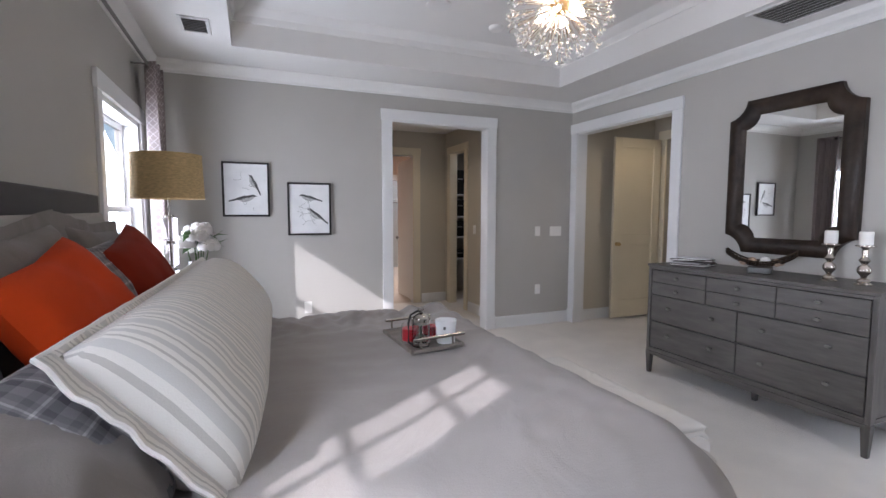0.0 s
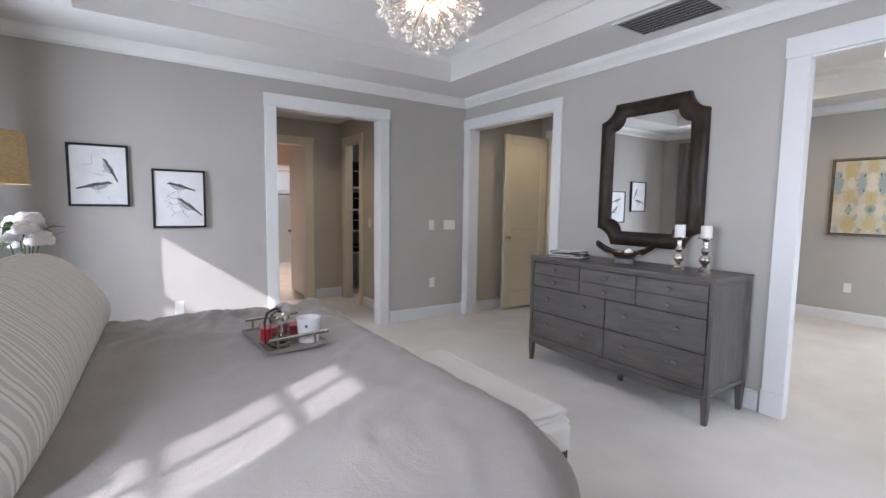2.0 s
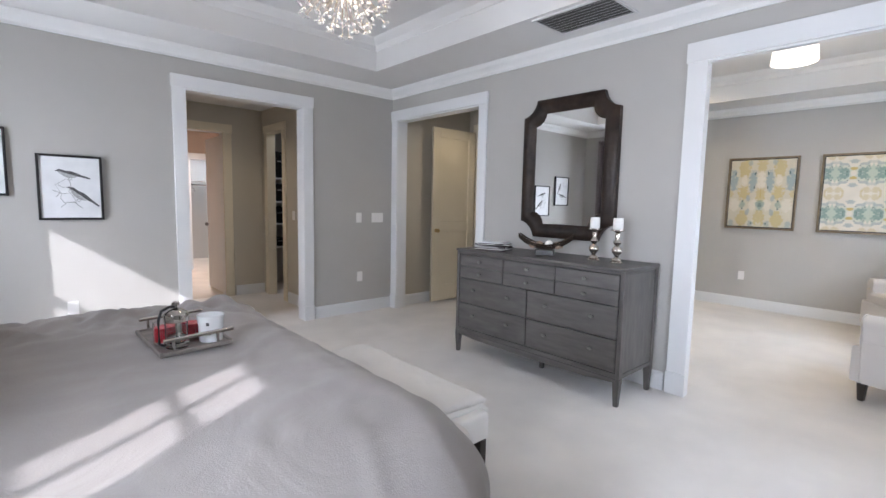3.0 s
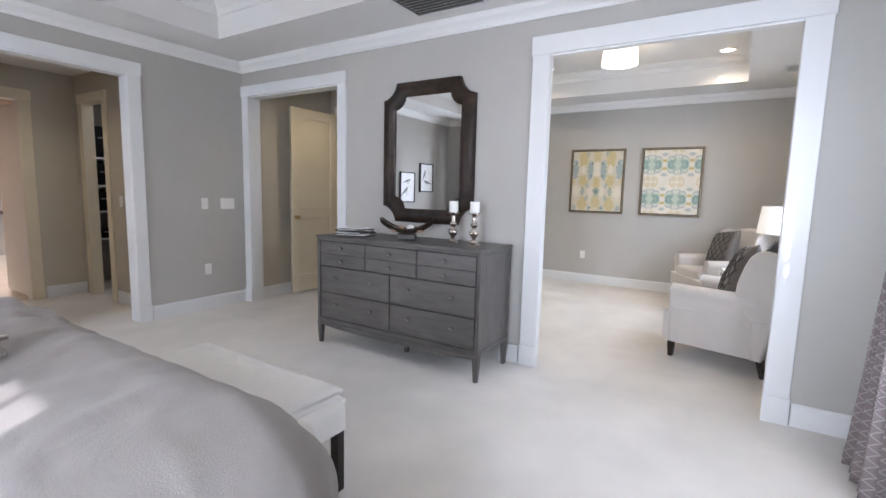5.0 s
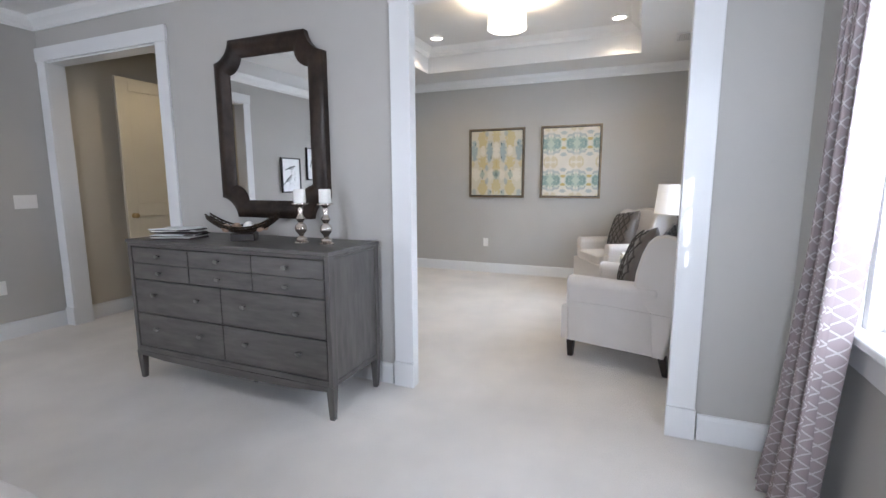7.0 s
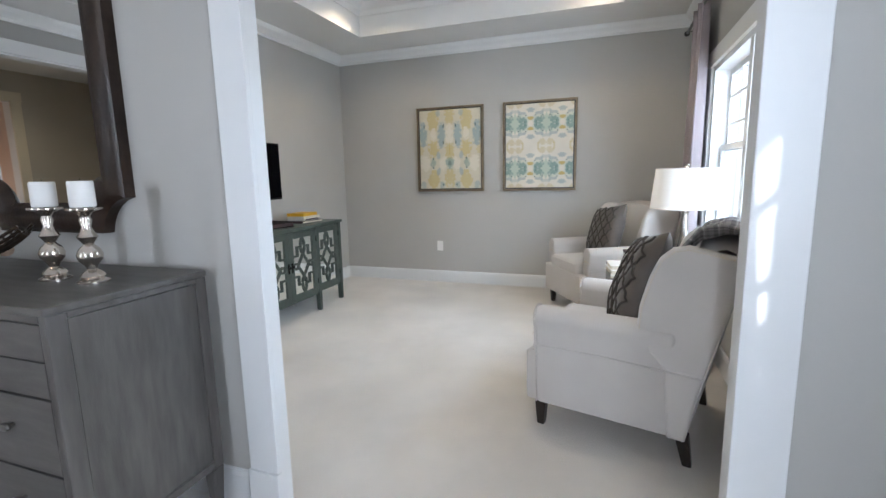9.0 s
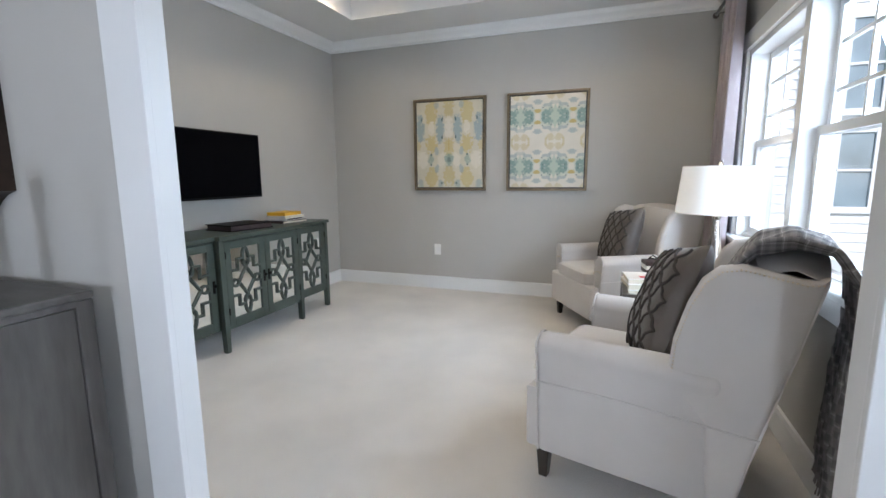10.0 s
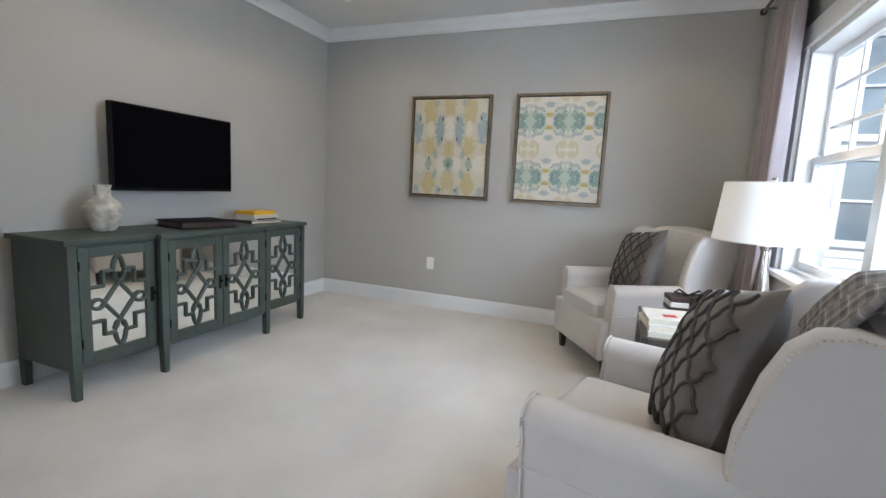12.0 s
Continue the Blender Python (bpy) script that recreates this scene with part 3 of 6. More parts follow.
casing("trim_opening_sitting", "x", XE, -1, -0.290, 1.195, ZH, w=0.132)
jamb("trim_lining_sitting", "x", XE - 0.002, XI + 0.002, -0.304, 1.209, ZH + 0.001)
casing("trim_opening_hall", "x", XE, -1, 3.345, 4.745, ZH)
jamb("trim_lining_hall", "x", XE - 0.002, XH + 0.002, 3.333, 4.757, ZH + 0.001)
casing("trim_opening_passage", "y", YN, -1, 1.53, 2.68, ZH)
jamb("trim_lining_passage", "y", YN - 0.002, YN + 0.142, 1.518, 2.692, ZH + 0.001)
casing("trim_bath_door", "y", 6.76, -1, 1.51, 2.41, 2.26, plinth=False, material=DOORP)
jamb("trim_lining_bath", "y", 6.758, 6.882, 1.498, 2.422, 2.271)
casing("trim_closet_door", "x", 2.95, -1, 6.03, 6.54, 2.29, w=0.10, plinth=False, material=DOORP)
jamb("trim_lining_closet", "x", 2.948, 3.052, 6.018, 6.552, 2.301, material=DOORP)
casing("trim_wardrobe_door", "y", 9.7, -1, 2.71, 3.39, 2.09, plinth=False)
jamb("trim_lining_wardrobe", "y", 9.698, 9.822, 2.698, 3.402, 2.101)
casing("trim_hall_door", "x", 5.24, -1, 3.63, 4.61, ZH - 0.01, plinth=False, material=DOORP)


def sash_window(name, axis, face, out, a, b, z0, z1, units=1, grid=True, lines=3):
    """A double-hung window in the wall, a..b by z0..z1; out: +1 or -1 towards the outdoors. Parts: casing, stool, frame, sashes, muntins, panes."""
    w = tagged(new(name), "white double-hung window with divided upper sash", "window", kind="structure")

    def put(bm, c, d, e0, e1, d0, d1, bev=0.003):
        lo, hi = sorted((face + out * d0, face + out * d1))
        if axis == "x":
            box(bm, (lo, c, e0), (hi, d, e1), bev)
        else:
            box(bm, (c, lo, e0), (d, hi, e1), bev)

    bm = bmesh.new()
    k = 0.095
    put(bm, a - k, a, z0 - 0.02, z1, -0.02, 0.0)
    put(bm, b, b + k, z0 - 0.02, z1, -0.02, 0.0)
    put(bm, a - k - 0.01, b + k + 0.01, z1, z1 + k + 0.02, -0.026, 0.0)
    part("casing", bm, TRIM, w)
    bm = bmesh.new()
    put(bm, a - k - 0.02, b + k + 0.02, z0 - 0.035, z0 - 0.001, -0.055, 0.09, 0.008)
    part("sill", bm, TRIM, w)
    bm = bmesh.new()
    put(bm, a - k, b + k, z0 - 0.135, z0 - 0.036, -0.018, 0.0)
    part("apron", bm, TRIM, w)
    bm = bmesh.new()
    put(bm, a, a + 0.035, z0, z1, 0.0, 0.16)
    put(bm, b - 0.035, b, z0, z1, 0.0, 0.16)
    put(bm, a + 0.035, b - 0.035, z1 - 0.035, z1, 0.0, 0.16)
    put(bm, a + 0.035, b - 0.035, z0, z0 + 0.02, 0.04, 0.16)
    span = (b - a - 0.07) / units
    for u in range(1, units):
        c = a + 0.035 + span * u
        put(bm, c - 0.035, c + 0.035, z0 + 0.02, z1 - 0.035, 0.0, 0.16)
    part("window_frame", bm, TRIM, w)
    zm = (z0 + z1) / 2
    for u in range(units):
        c0 = a + 0.035 + span * u + (0.035 if u else 0)
        c1 = a + 0.035 + span * (u + 1) - (0.035 if u < units - 1 else 0)
        for e0, e1, dep, nm in ((z0 + 0.021, zm + 0.022, 0.07, "lower_sash"), (zm - 0.022, z1 - 0.036, 0.105, "upper_sash")):
            bm = bmesh.new()
            s = 0.042
            put(bm, c0, c0 + s, e0, e1, dep, dep + 0.034)
            put(bm, c1 - s, c1, e0, e1, dep, dep + 0.034)
            put(bm, c0 + s, c1 - s, e0, e0 + s, dep, dep + 0.034)
            put(bm, c0 + s, c1 - s, e1 - s, e1, dep, dep + 0.034)
            sash = part(nm, bm, TRIM, w)
            bm = bmesh.new()
            put(bm, c0 + s, c1 - s, e0 + s, e1 - s, dep + 0.014, dep + 0.018, 0)
            pane = part("pane", bm, PANE, sash)
            pane.visible_shadow = False
            if grid and nm == "upper_sash":
                bm = bmesh.new()
                for q in range(1, lines):
                    x = c0 + s + (c1 - c0 - 2 * s) * q / lines
                    put(bm, x - 0.009, x + 0.009, e0 + s, e1 - s, dep + 0.006, dep + 0.028, 0.002)
                for q in (0.3, 0.7):
                    z = e0 + s + (e1 - e0 - 2 * s) * q
                    put(bm, c0 + s, c1 - s, z - 0.009, z + 0.009, dep + 0.007, dep + 0.027, 0.002)
                part("muntins", bm, TRIM, sash)
    return w


sash_window("window_1", "x", XW, -1, *W2, grid=False)
sash_window("window_2", "x", XW, -1, *W3, lines=2)
sash_window("window_3", "y", YS, -1, *WS)
sash_window("window_4", "y", YS2, -1, *WT, units=2)


# ---- outdoors ----
bm = bmesh.new()
box(bm, (-60, -60, -0.62), (60, 60, -0.5))
tagged(part("ground", bm, LAWN), kind="structure")
slab("roof_main", (XW - 0.5, YS - 0.45, 3.25), (XA + 0.5, 11.8, 3.35), SHINGLE)
porch = thing("porch", "white porch roof and deck beyond the sitting room window", "porch")
boxpart("roof", (2.32, -3.0, 2.70), (7.2, -0.97, 2.85), SIDING, porch)
boxpart("deck", (2.32, -3.0, -0.5), (9.9, -0.97, -0.12), GREYTRAY, porch)
for px in (4.2, 7.05):
    bm = bmesh.new()
    box(bm, (px - 0.1, -2.95, -0.12), (px + 0.1, -2.75, 2.7), 0.01)
    box(bm, (px - 0.14, -2.99, -0.12), (px + 0.14, -2.71, 0.08), 0.01)
    box(bm, (px - 0.14, -2.99, 2.55), (px + 0.14, -2.71, 2.70), 0.01)
    part("column", bm, SIDING, porch)
wing = thing("house_wing", "white clapboard wing of the house with dark windows", "house")
bm = bmesh.new()
for i in range(40):
    z = -0.5 + i * 0.115
    prism(bm, [(10.0, z), (9.975, z), (9.995, z + 0.115), (10.0, z + 0.115)], "y", -7.0, -1.0)
box(bm, (10.0, -7.0, -0.5), (10.3, -1.0, 4.1))
part("wall", bm, SIDING, wing)
OUTGLASS = mat("dark_window_glass", (0.26, 0.32, 0.36), 0.06, var=0.3, scale=2)
for wy in (-2.72, -4.2, -5.7):
    for e0, e1 in ((0.85, 1.72), (2.0, 3.0)):
        wy1 = wy + 0.70
        bm = bmesh.new()
        for a, b, c, d in ((wy - 0.08, wy, e0 - 0.08, e1 + 0.1), (wy1, wy1 + 0.08, e0 - 0.08, e1 + 0.1), (wy, wy1, e1, e1 + 0.1), (wy, wy1, e0 - 0.08, e0), (wy + 0.33, wy + 0.37, e0, e1), (wy, wy1, (e0 + e1) / 2 - 0.015, (e0 + e1) / 2 + 0.015)):
            box(bm, (9.93, a, c), (9.975, b, d), 0.004)
        win = part("window", bm, SIDING, wing)
        boxpart("pane", (9.955, wy, e0), (9.965, wy1, e1), OUTGLASS, win, 0)
# added out of view: stops sun passing through the sitting room opening
fin = thing("sun_baffle", "unseen upright slab added to block sun at the bedroom window", "wall")
boxpart("wall", (1.86, -1.47, -0.5), (1.98, -0.96, 3.2), SIDING, fin)

# ---- the bedroom: bed ----


def thick_pillow(name, w, h, t, material, at, label, category="pillow", flange=0.0, piping=None, wob=0.012, uvs=(1, 1), seed=0, parent=None, square=2.6, pinch=0.06, end_flange=None):
    """A stuffed cushion in its own plane: x across, y up, z out; pinched corners, an optional flat flange and a piping round the seam."""
    p = thing(name, label, category, at) if parent is None else parent
    nu, nv = (28, 24) if w < 1.2 else (64, 24)
    bm = bmesh.new()
    uvl = bm.loops.layers.uv.new("uv")

    def place(i, j, side):
        a, b = -1 + 2 * i / nu, -1 + 2 * j / nv
        fa, fb = max(0.0, 1 - abs(a) ** square), max(0.0, 1 - abs(b) ** 2.6)
        z = t / 2 * (fa * fb) ** 0.42
        pin = 1 - pinch * (1 - abs(b)) * abs(a) ** 3
        pin2 = 1 - pinch * (1 - abs(a)) * abs(b) ** 3
        n = noise.noise(Vector((a * 2.2 + seed * 7.1, b * 2.2, side * 3.0))) * wob * (fa * fb) ** 0.3
        n2 = noise.noise(Vector((a * 6 + seed, b * 6, side * 9.0))) * wob * 0.35 * (fa * fb) ** 0.2
        return Vector((a * w / 2 * pin, b * h / 2 * pin2, side * z + n + n2))

    sheets = []
    for side in (1, -1):
        vs = [[bm.verts.new(place(i, j, side)) for j in range(nv + 1)] for i in range(nu + 1)]
        sheets.append(vs)
        for i in range(nu):
            for j in range(nv):
                f = bm.faces.new((vs[i][j], vs[i + 1][j], vs[i + 1][j + 1], vs[i][j + 1]))
                for loop, (a, b) in zip(f.loops, ((i, j), (i + 1, j), (i + 1, j + 1), (i, j + 1))):
                    loop[uvl].uv = (a / nu * w, b / nv * h)
    bmesh.ops.remove_doubles(bm, verts=bm.verts[:], dist=0.0015)
    part("cover", bm, material, p, smooth=True)
    rim = []
    for i in range(nu):
        rim.append(place(i, 0, 1))
    for j in range(nv):
        rim.append(place(nu, j, 1))
    for i in range(nu, 0, -1):
        rim.append(place(i, nv, 1))
    for j in range(nv, 0, -1):
        rim.append(place(0, j, 1))
    for v in rim:
        v.z = 0
    if flange:
        bm = bmesh.new()
        uvl = bm.loops.layers.uv.new("uv")
        n = len(rim)
        out = []
        for k, v in enumerate(rim):
            d = Vector((v.x / (w / 2), v.y / (h / 2), 0))
            e = Vector((math.copysign(min(1, abs(d.x) ** 6 + 0.05), d.x), math.copysign(min(1, abs(d.y) ** 6 + 0.05), d.y), 0))
            out.append(v + Vector((e.x * (end_flange or flange), e.y * flange, 0)) + Vector((0, 0, 0.012 * noise.noise(Vector((k * 0.35, seed * 5.0, 0))))))
        for z in (0.004, -0.004):
            a = [bm.verts.new(v + Vector((0, 0, z))) for v in rim]
            b = [bm.verts.new(v + Vector((0, 0, z))) for v in out]
            for k in range(n):
                f = bm.faces.new((a[k], a[(k + 1) % n], b[(k + 1) % n], b[k]))
                for loop in f.loops:
                    loop[uvl].uv = (loop.vert.co.x + w / 2, loop.vert.co.y + h / 2)
        part("flange", bm, material, p, smooth=True)
        rim = out
    if piping:
        bm = bmesh.new()
        tube(bm, rim, 0.006, 6, closed=True)
        part("piping", bm, piping, p, smooth=True)
    return p


def lean(x, y, z, tilt, turn=0.0, roll=0.0):
    """The pose of a cushion whose foot edge rests near x, y, z, tilted back towards the headboard."""
    a = radians(tilt)
    m = Matrix(((0, -math.sin(a), math.cos(a), 0), (1, 0, 0, 0), (0, math.cos(a), math.sin(a), 0), (0, 0, 0, 1)))
    return Matrix.Translation((x, y, z)) @ Matrix.Rotation(radians(turn), 4, "Z") @ m @ Matrix.Rotation(radians(roll), 4, "Z")


BX0, BX1, BY0, BY1, BTOP = -0.50, 1.08, 1.00, 2.62, 0.815
bed = thing("bed", "king bed with grey duvet and upholstered dark wood headboard", "bed")
boxpart("mattress", (-0.52, 0.86, 0.30), (1.34, 2.81, 0.72), WHITECLOTH, bed, 0.05)
boxpart("bed_base", (-0.52, 0.90, 0.06), (1.30, 2.77, 0.30), HEADWOOD, bed, 0.01)


def duvet_at(u, v):
    reach = 0.86
    x = BX0 + u * (BX1 + reach - BX0)
    y = BY0 - reach + v * (BY1 - BY0 + 2 * reach)
    cx, cy = min(max(x, BX0 - 1), BX1), min(max(y, BY0), BY1)
    ex, ey = x - cx, y - cy
    s = math.hypot(ex, ey)
    soft = 0.010 * noise.noise(Vector((x * 1.7, y * 1.7, 0.3))) + 0.005 * noise.noise(Vector((x * 5, y * 4, 1.3)))
    for qx, qy in ((0.78, 1.0), (0.78, 1.85), (0.78, 2.55), (0.05, 1.45), (0.15, 2.3), (1.15, 1.4), (1.15, 2.2)):
        q = math.hypot(x - qx, y - qy)
        soft -= 0.012 * math.exp(-(q / 0.035) ** 2) - 0.006 * math.exp(-(q / 0.14) ** 2)
    edge = min(1.0, max(0.0, (y - 2.1) / 0.6)) + min(1.0, max(0.0, (x - 0.7) / 0.6)) * 0.5
    soft += 0.008 * edge * noise.noise(Vector((x * 15 - y * 5, y * 8, 7.7)))
    soft += 0.014 * edge * noise.noise(Vector((x * 9 + y * 3, y * 4, 5.1)))
    soft += 0.012 * noise.noise(Vector((x * 2.5 + y * 8, y * 2 - x * 3, 2.2))) * (0.5 + edge)
    ridge = 1 - abs(noise.noise(Vector((x * 3.1 - y * 1.4, y * 3.4 + x * 0.6, 4.4))))
    soft += 0.009 * max(0.0, ridge - 0.82) / 0.18 * (0.45 + edge)
    far = math.exp(-((y - 2.62) / 0.28) ** 2)
    soft += 0.012 * far * math.sin(x * 46 + 9 * noise.noise(Vector((x * 2, y * 6, 0))))
    z = BTOP + soft
    if s < 1e-6:
        return (x, y, z)
    dx, dy = ex / s, ey / s
    r = 0.31
    if s < r * math.pi / 2:
        ang = s / r
        out, drop = r * math.sin(ang), r * (1 - math.cos(ang))
    else:
        out, drop = r, r + (s - r * math.pi / 2)
    fold = 0.022 * math.sin((x if abs(dy) > abs(dx) else y) * 17) * min(1, max(0, drop - 0.12) / 0.35)
    out += fold + 0.03 * drop
    return (cx + dx * out, cy + dy * out, z - drop)


duvet = grid_surface(duvet_at, 120, 130, DUVET, "duvet", bed, (2.4, 3.2), thick=0.012, label="smooth taupe grey tufted duvet")
# headboard
bm = bmesh.new()
prism(bm, [(0.72, 0.0), (2.90, 0.0), (2.90, 1.49), (2.6, 1.497), (1.83, 1.505), (1.06, 1.497), (0.72, 1.49)], "x", -0.695, -0.62, 0.008)
part("headboard_frame", bm, HEADWOOD, bed, "dark stained wooden frame")
bm = bmesh.new()
prism(bm, [(0.80, 0.4), (2.83, 0.4), (2.83, 1.36), (2.78, 1.402), (1.83, 1.395), (0.86, 1.385), (0.80, 1.34)], "x", -0.622, -0.575, 0.02, 3)
part("headboard_panel", bm, HEADCLOTH, bed, "oatmeal upholstered panel", smooth=True)

thick_pillow("euro_pillow", 0.66, 0.62, 0.18, SHAM, lean(-0.46, 1.00, 1.02, 14), "taupe linen euro pillow against the headboard", flange=0.05, seed=1)
thick_pillow("euro_pillow", 0.66, 0.62, 0.18, SHAM, lean(-0.47, 1.70, 1.045, 13, 0, 3), "taupe linen euro pillow against the headboard", flange=0.05, seed=2)
thick_pillow("euro_pillow", 0.66, 0.62, 0.18, SHAM, lean(-0.46, 2.42, 1.035, 14, 0, -4), "taupe linen euro pillow against the headboard", flange=0.05, seed=3)
thick_pillow("bed_pillow", 0.52, 0.42, 0.18, SHAM, lean(-0.23, 0.95, 0.925, 50), "taupe linen pillow lying near the bed's edge", seed=9)
thick_pillow("plaid_pillow", 0.60, 0.40, 0.13, PLAID, lean(-0.205, 1.22, 0.955, 44), "charcoal plaid flannel pillow behind the bolster", seed=4)
thick_pillow("plaid_pillow", 0.58, 0.48, 0.14, PLAID, lean(-0.34, 1.98, 1.07, 22), "charcoal plaid flannel pillow behind a rust pillow", seed=5)
thick_pillow("orange_pillow", 0.61, 0.58, 0.18, ORANGE, lean(-0.27, 1.50, 1.045, 30, 0, 8), "burnt orange velvet throw pillow", seed=6)
thick_pillow("orange_pillow", 0.56, 0.54, 0.16, RUST, lean(-0.27, 2.22, 1.075, 27, 0, 10), "deep rust velvet throw pillow", seed=7)
thick_pillow("bolster_pillow", 1.80, 0.445, 0.35, STRIPED, lean(-0.045, 1.935, 0.970, 41, -3), "long cream and grey striped bolster pillow", flange=0.018, piping=WHITECLOTH, seed=8, wob=0.008, square=4.2, pinch=0.015, end_flange=0.06)

# bench at the foot
bench = thing("bench", "white upholstered bench with dark legs at the bed's foot", "bench")
bm = bmesh.new()
box(bm, (1.50, 1.345, 0.285), (1.935, 2.50, 0.416), 0.022, 3)
part("seat", bm, WHITECLOTH, bench, smooth=True)
for lx, ly in ((1.53, 1.378), (1.904, 1.378), (1.53, 2.465), (1.904, 2.465)):
    bm = bmesh.new()
    box(bm, (lx - 0.022, ly - 0.022, 0.0), (lx + 0.022, ly + 0.022, 0.295), 0.004)
    part("leg", bm, DARKWOOD, bench)
bm = bmesh.new()
tube(bm, [(1.508, 1.353, 0.292), (1.927, 1.353, 0.292), (1.927, 2.492, 0.292), (1.508, 2.492, 0.292)], 0.006, 6, closed=True)
part("welt", bm, WHITECLOTH, bench, "corded lower seam", smooth=True)
blanket = thing("folded_blanket", "white folded blanket draped over the bench", "blanket")
for k in range(2):
    def fold_at(u, v, k=k):
        y = 1.395 + 0.012 * k + 1.07 * v
        x = 1.505 + 0.012 * k + (0.462 - 0.012 * k) * u
        edge = min(u, 1 - u, (1 - v) * 2.5, v * 2.5) * 9
        z = 0.429 + 0.028 * k + 0.007 * noise.noise(Vector((x * 5, y * 3, k * 2.0))) - 0.010 * max(0, 1 - edge) ** 2
        z -= 0.03 * max(0.0, u - 0.93) / 0.07 if k == 0 else 0.012 * max(0.0, u - 0.95) / 0.05
        return (x + 0.014 * noise.noise(Vector((y * 4, k * 3.1, 0))) * u, y + 0.016 * noise.noise(Vector((x * 5, 3, k))), z)
    grid_surface(fold_at, 30, 44, WHITECLOTH, "fold", blanket, (0.4, 1.1), thick=0.026)



# ---- tray on the bed ----
tray = thing("serving_tray", "weathered wooden serving tray with bar handles", "tray", pose(0.797, 1.935, 0.836, 0, -2, 2))
boxpart("base", (-0.110, -0.183, 0.0), (0.110, 0.183, 0.010), GREYTRAY, tray)
for x0 in (-0.120, 0.110):
    boxpart("rim", (x0, -0.193, 0.0), (x0 + 0.010, 0.193, 0.018), GREYTRAY, tray)
for y0 in (-0.193, 0.183):
    boxpart("rim", (-0.110, y0, 0.0), (0.110, y0 + 0.010, 0.016), GREYTRAY, tray)
    bm = bmesh.new()
    tube(bm, [(-0.105, y0 + 0.005, 0.056), (0.125, y0 + 0.005, 0.056)], 0.0075, 10)
    part("handle", bm, CHROME, tray, "metal bar handle", smooth=True)
    for hx in (-0.075, 0.07):
        bm = bmesh.new()
        tube(bm, [(hx, y0 + 0.005, 0.018), (hx, y0 + 0.005, 0.052)], 0.005)
        part("handle_post", bm, CHROME, tray, smooth=True)



def upright(name, label, category, profile, material, at, seg=24):
    bm = bmesh.new()
    lathe(bm, profile, (0, 0, 0), seg)
    ob = part(name, bm, material, None, "", True, at)
    return tagged(ob, label, category)


TRAYTOP = 0.846
for cx, cy in ((0.728, 1.885), (0.822, 1.890)):
    jar = thing("candle_jar", "red candle in a clear glass tumbler", "candle", pose(cx, cy, TRAYTOP))
    bm = bmesh.new()
    lathe(bm, [(0.036, 0), (0.038, 0.005), (0.038, 0.075), (0.036, 0.075), (0.036, 0.008), (0.001, 0.007)], seg=24)
    part("tumbler", bm, CLEAR, jar, smooth=True)
    bm = bmesh.new()
    lathe(bm, [(0.034, 0.009), (0.034, 0.06), (0.001, 0.058)], seg=24)
    part("wax", bm, REDCANDLE, jar, smooth=True)
press = thing("coffee_press", "small glass coffee press with black cord", "coffee press", pose(0.750, 1.805, TRAYTOP))
bm = bmesh.new()
lathe(bm, [(0.036, 0), (0.037, 0.09), (0.034, 0.10), (0.033, 0.10), (0.034, 0.09), (0.034, 0.006), (0.001, 0.005)], seg=24)
part("beaker", bm, CLEAR, press, smooth=True)
bm = bmesh.new()
lathe(bm, [(0.040, 0.10), (0.041, 0.118), (0.036, 0.128), (0.02, 0.138), (0.006, 0.142), (0.005, 0.148), (0.013, 0.152), (0.013, 0.162), (0.002, 0.167)], seg=20)
part("lid", bm, CHROME, press, smooth=True)
bm = bmesh.new()
tube(bm, [(-0.037, 0, 0.008), (-0.055, 0, 0.02), (-0.056, 0, 0.10), (-0.046, 0, 0.135), (-0.02, 0, 0.148), (0.0, 0, 0.148)], 0.005, 8)
part("handle", bm, BLACKF, press, "black handle", smooth=True)
for zz, rr in ((0.012, 0.0385), (0.094, 0.0385)):
    bm = bmesh.new()
    lathe(bm, [(rr, 0), (rr + 0.0015, 0.001), (rr + 0.0015, 0.007), (rr, 0.008)], (0, 0, zz), 24)
    part("band", bm, CHROME, press, "bright metal band", smooth=True)
bm = bmesh.new()
tube(bm, [(0, 0, 0.02), (0, 0, 0.10)], 0.003, 8)
lathe(bm, [(0.001, 0.0), (0.031, 0.0), (0.032, 0.006), (0.001, 0.007)], (0, 0, 0.035), 24)
part("plunger", bm, CHROME, press, smooth=True)
mug = thing("cup", "white ceramic cup with small dark print", "cup", pose(0.866, 1.812, TRAYTOP))
bm = bmesh.new()
lathe(bm, [(0.036, 0), (0.040, 0.004), (0.043, 0.06), (0.048, 0.10), (0.046, 0.10), (0.040, 0.06), (0.036, 0.01), (0.001, 0.008)], seg=28)
part("body", bm, CERAMIC, mug, smooth=True)
for k, (lx, lz, ww, hh) in enumerate(((-0.014, 0.066, 0.010, 0.012), (-0.02, 0.042, 0.026, 0.004), (-0.018, 0.032, 0.022, 0.003))):
    a = radians(-118)
    bm = bmesh.new()
    box(bm, (-ww / 2, -0.002, lz), (ww / 2, 0.002, lz + hh))
    part("print", bm, INK, mug, "dark printed mark", at=Matrix.Rotation(a + radians(90) + lx, 4, "Z") @ Matrix.Translation((0, -0.0445, 0)))

# ---- dresser ----


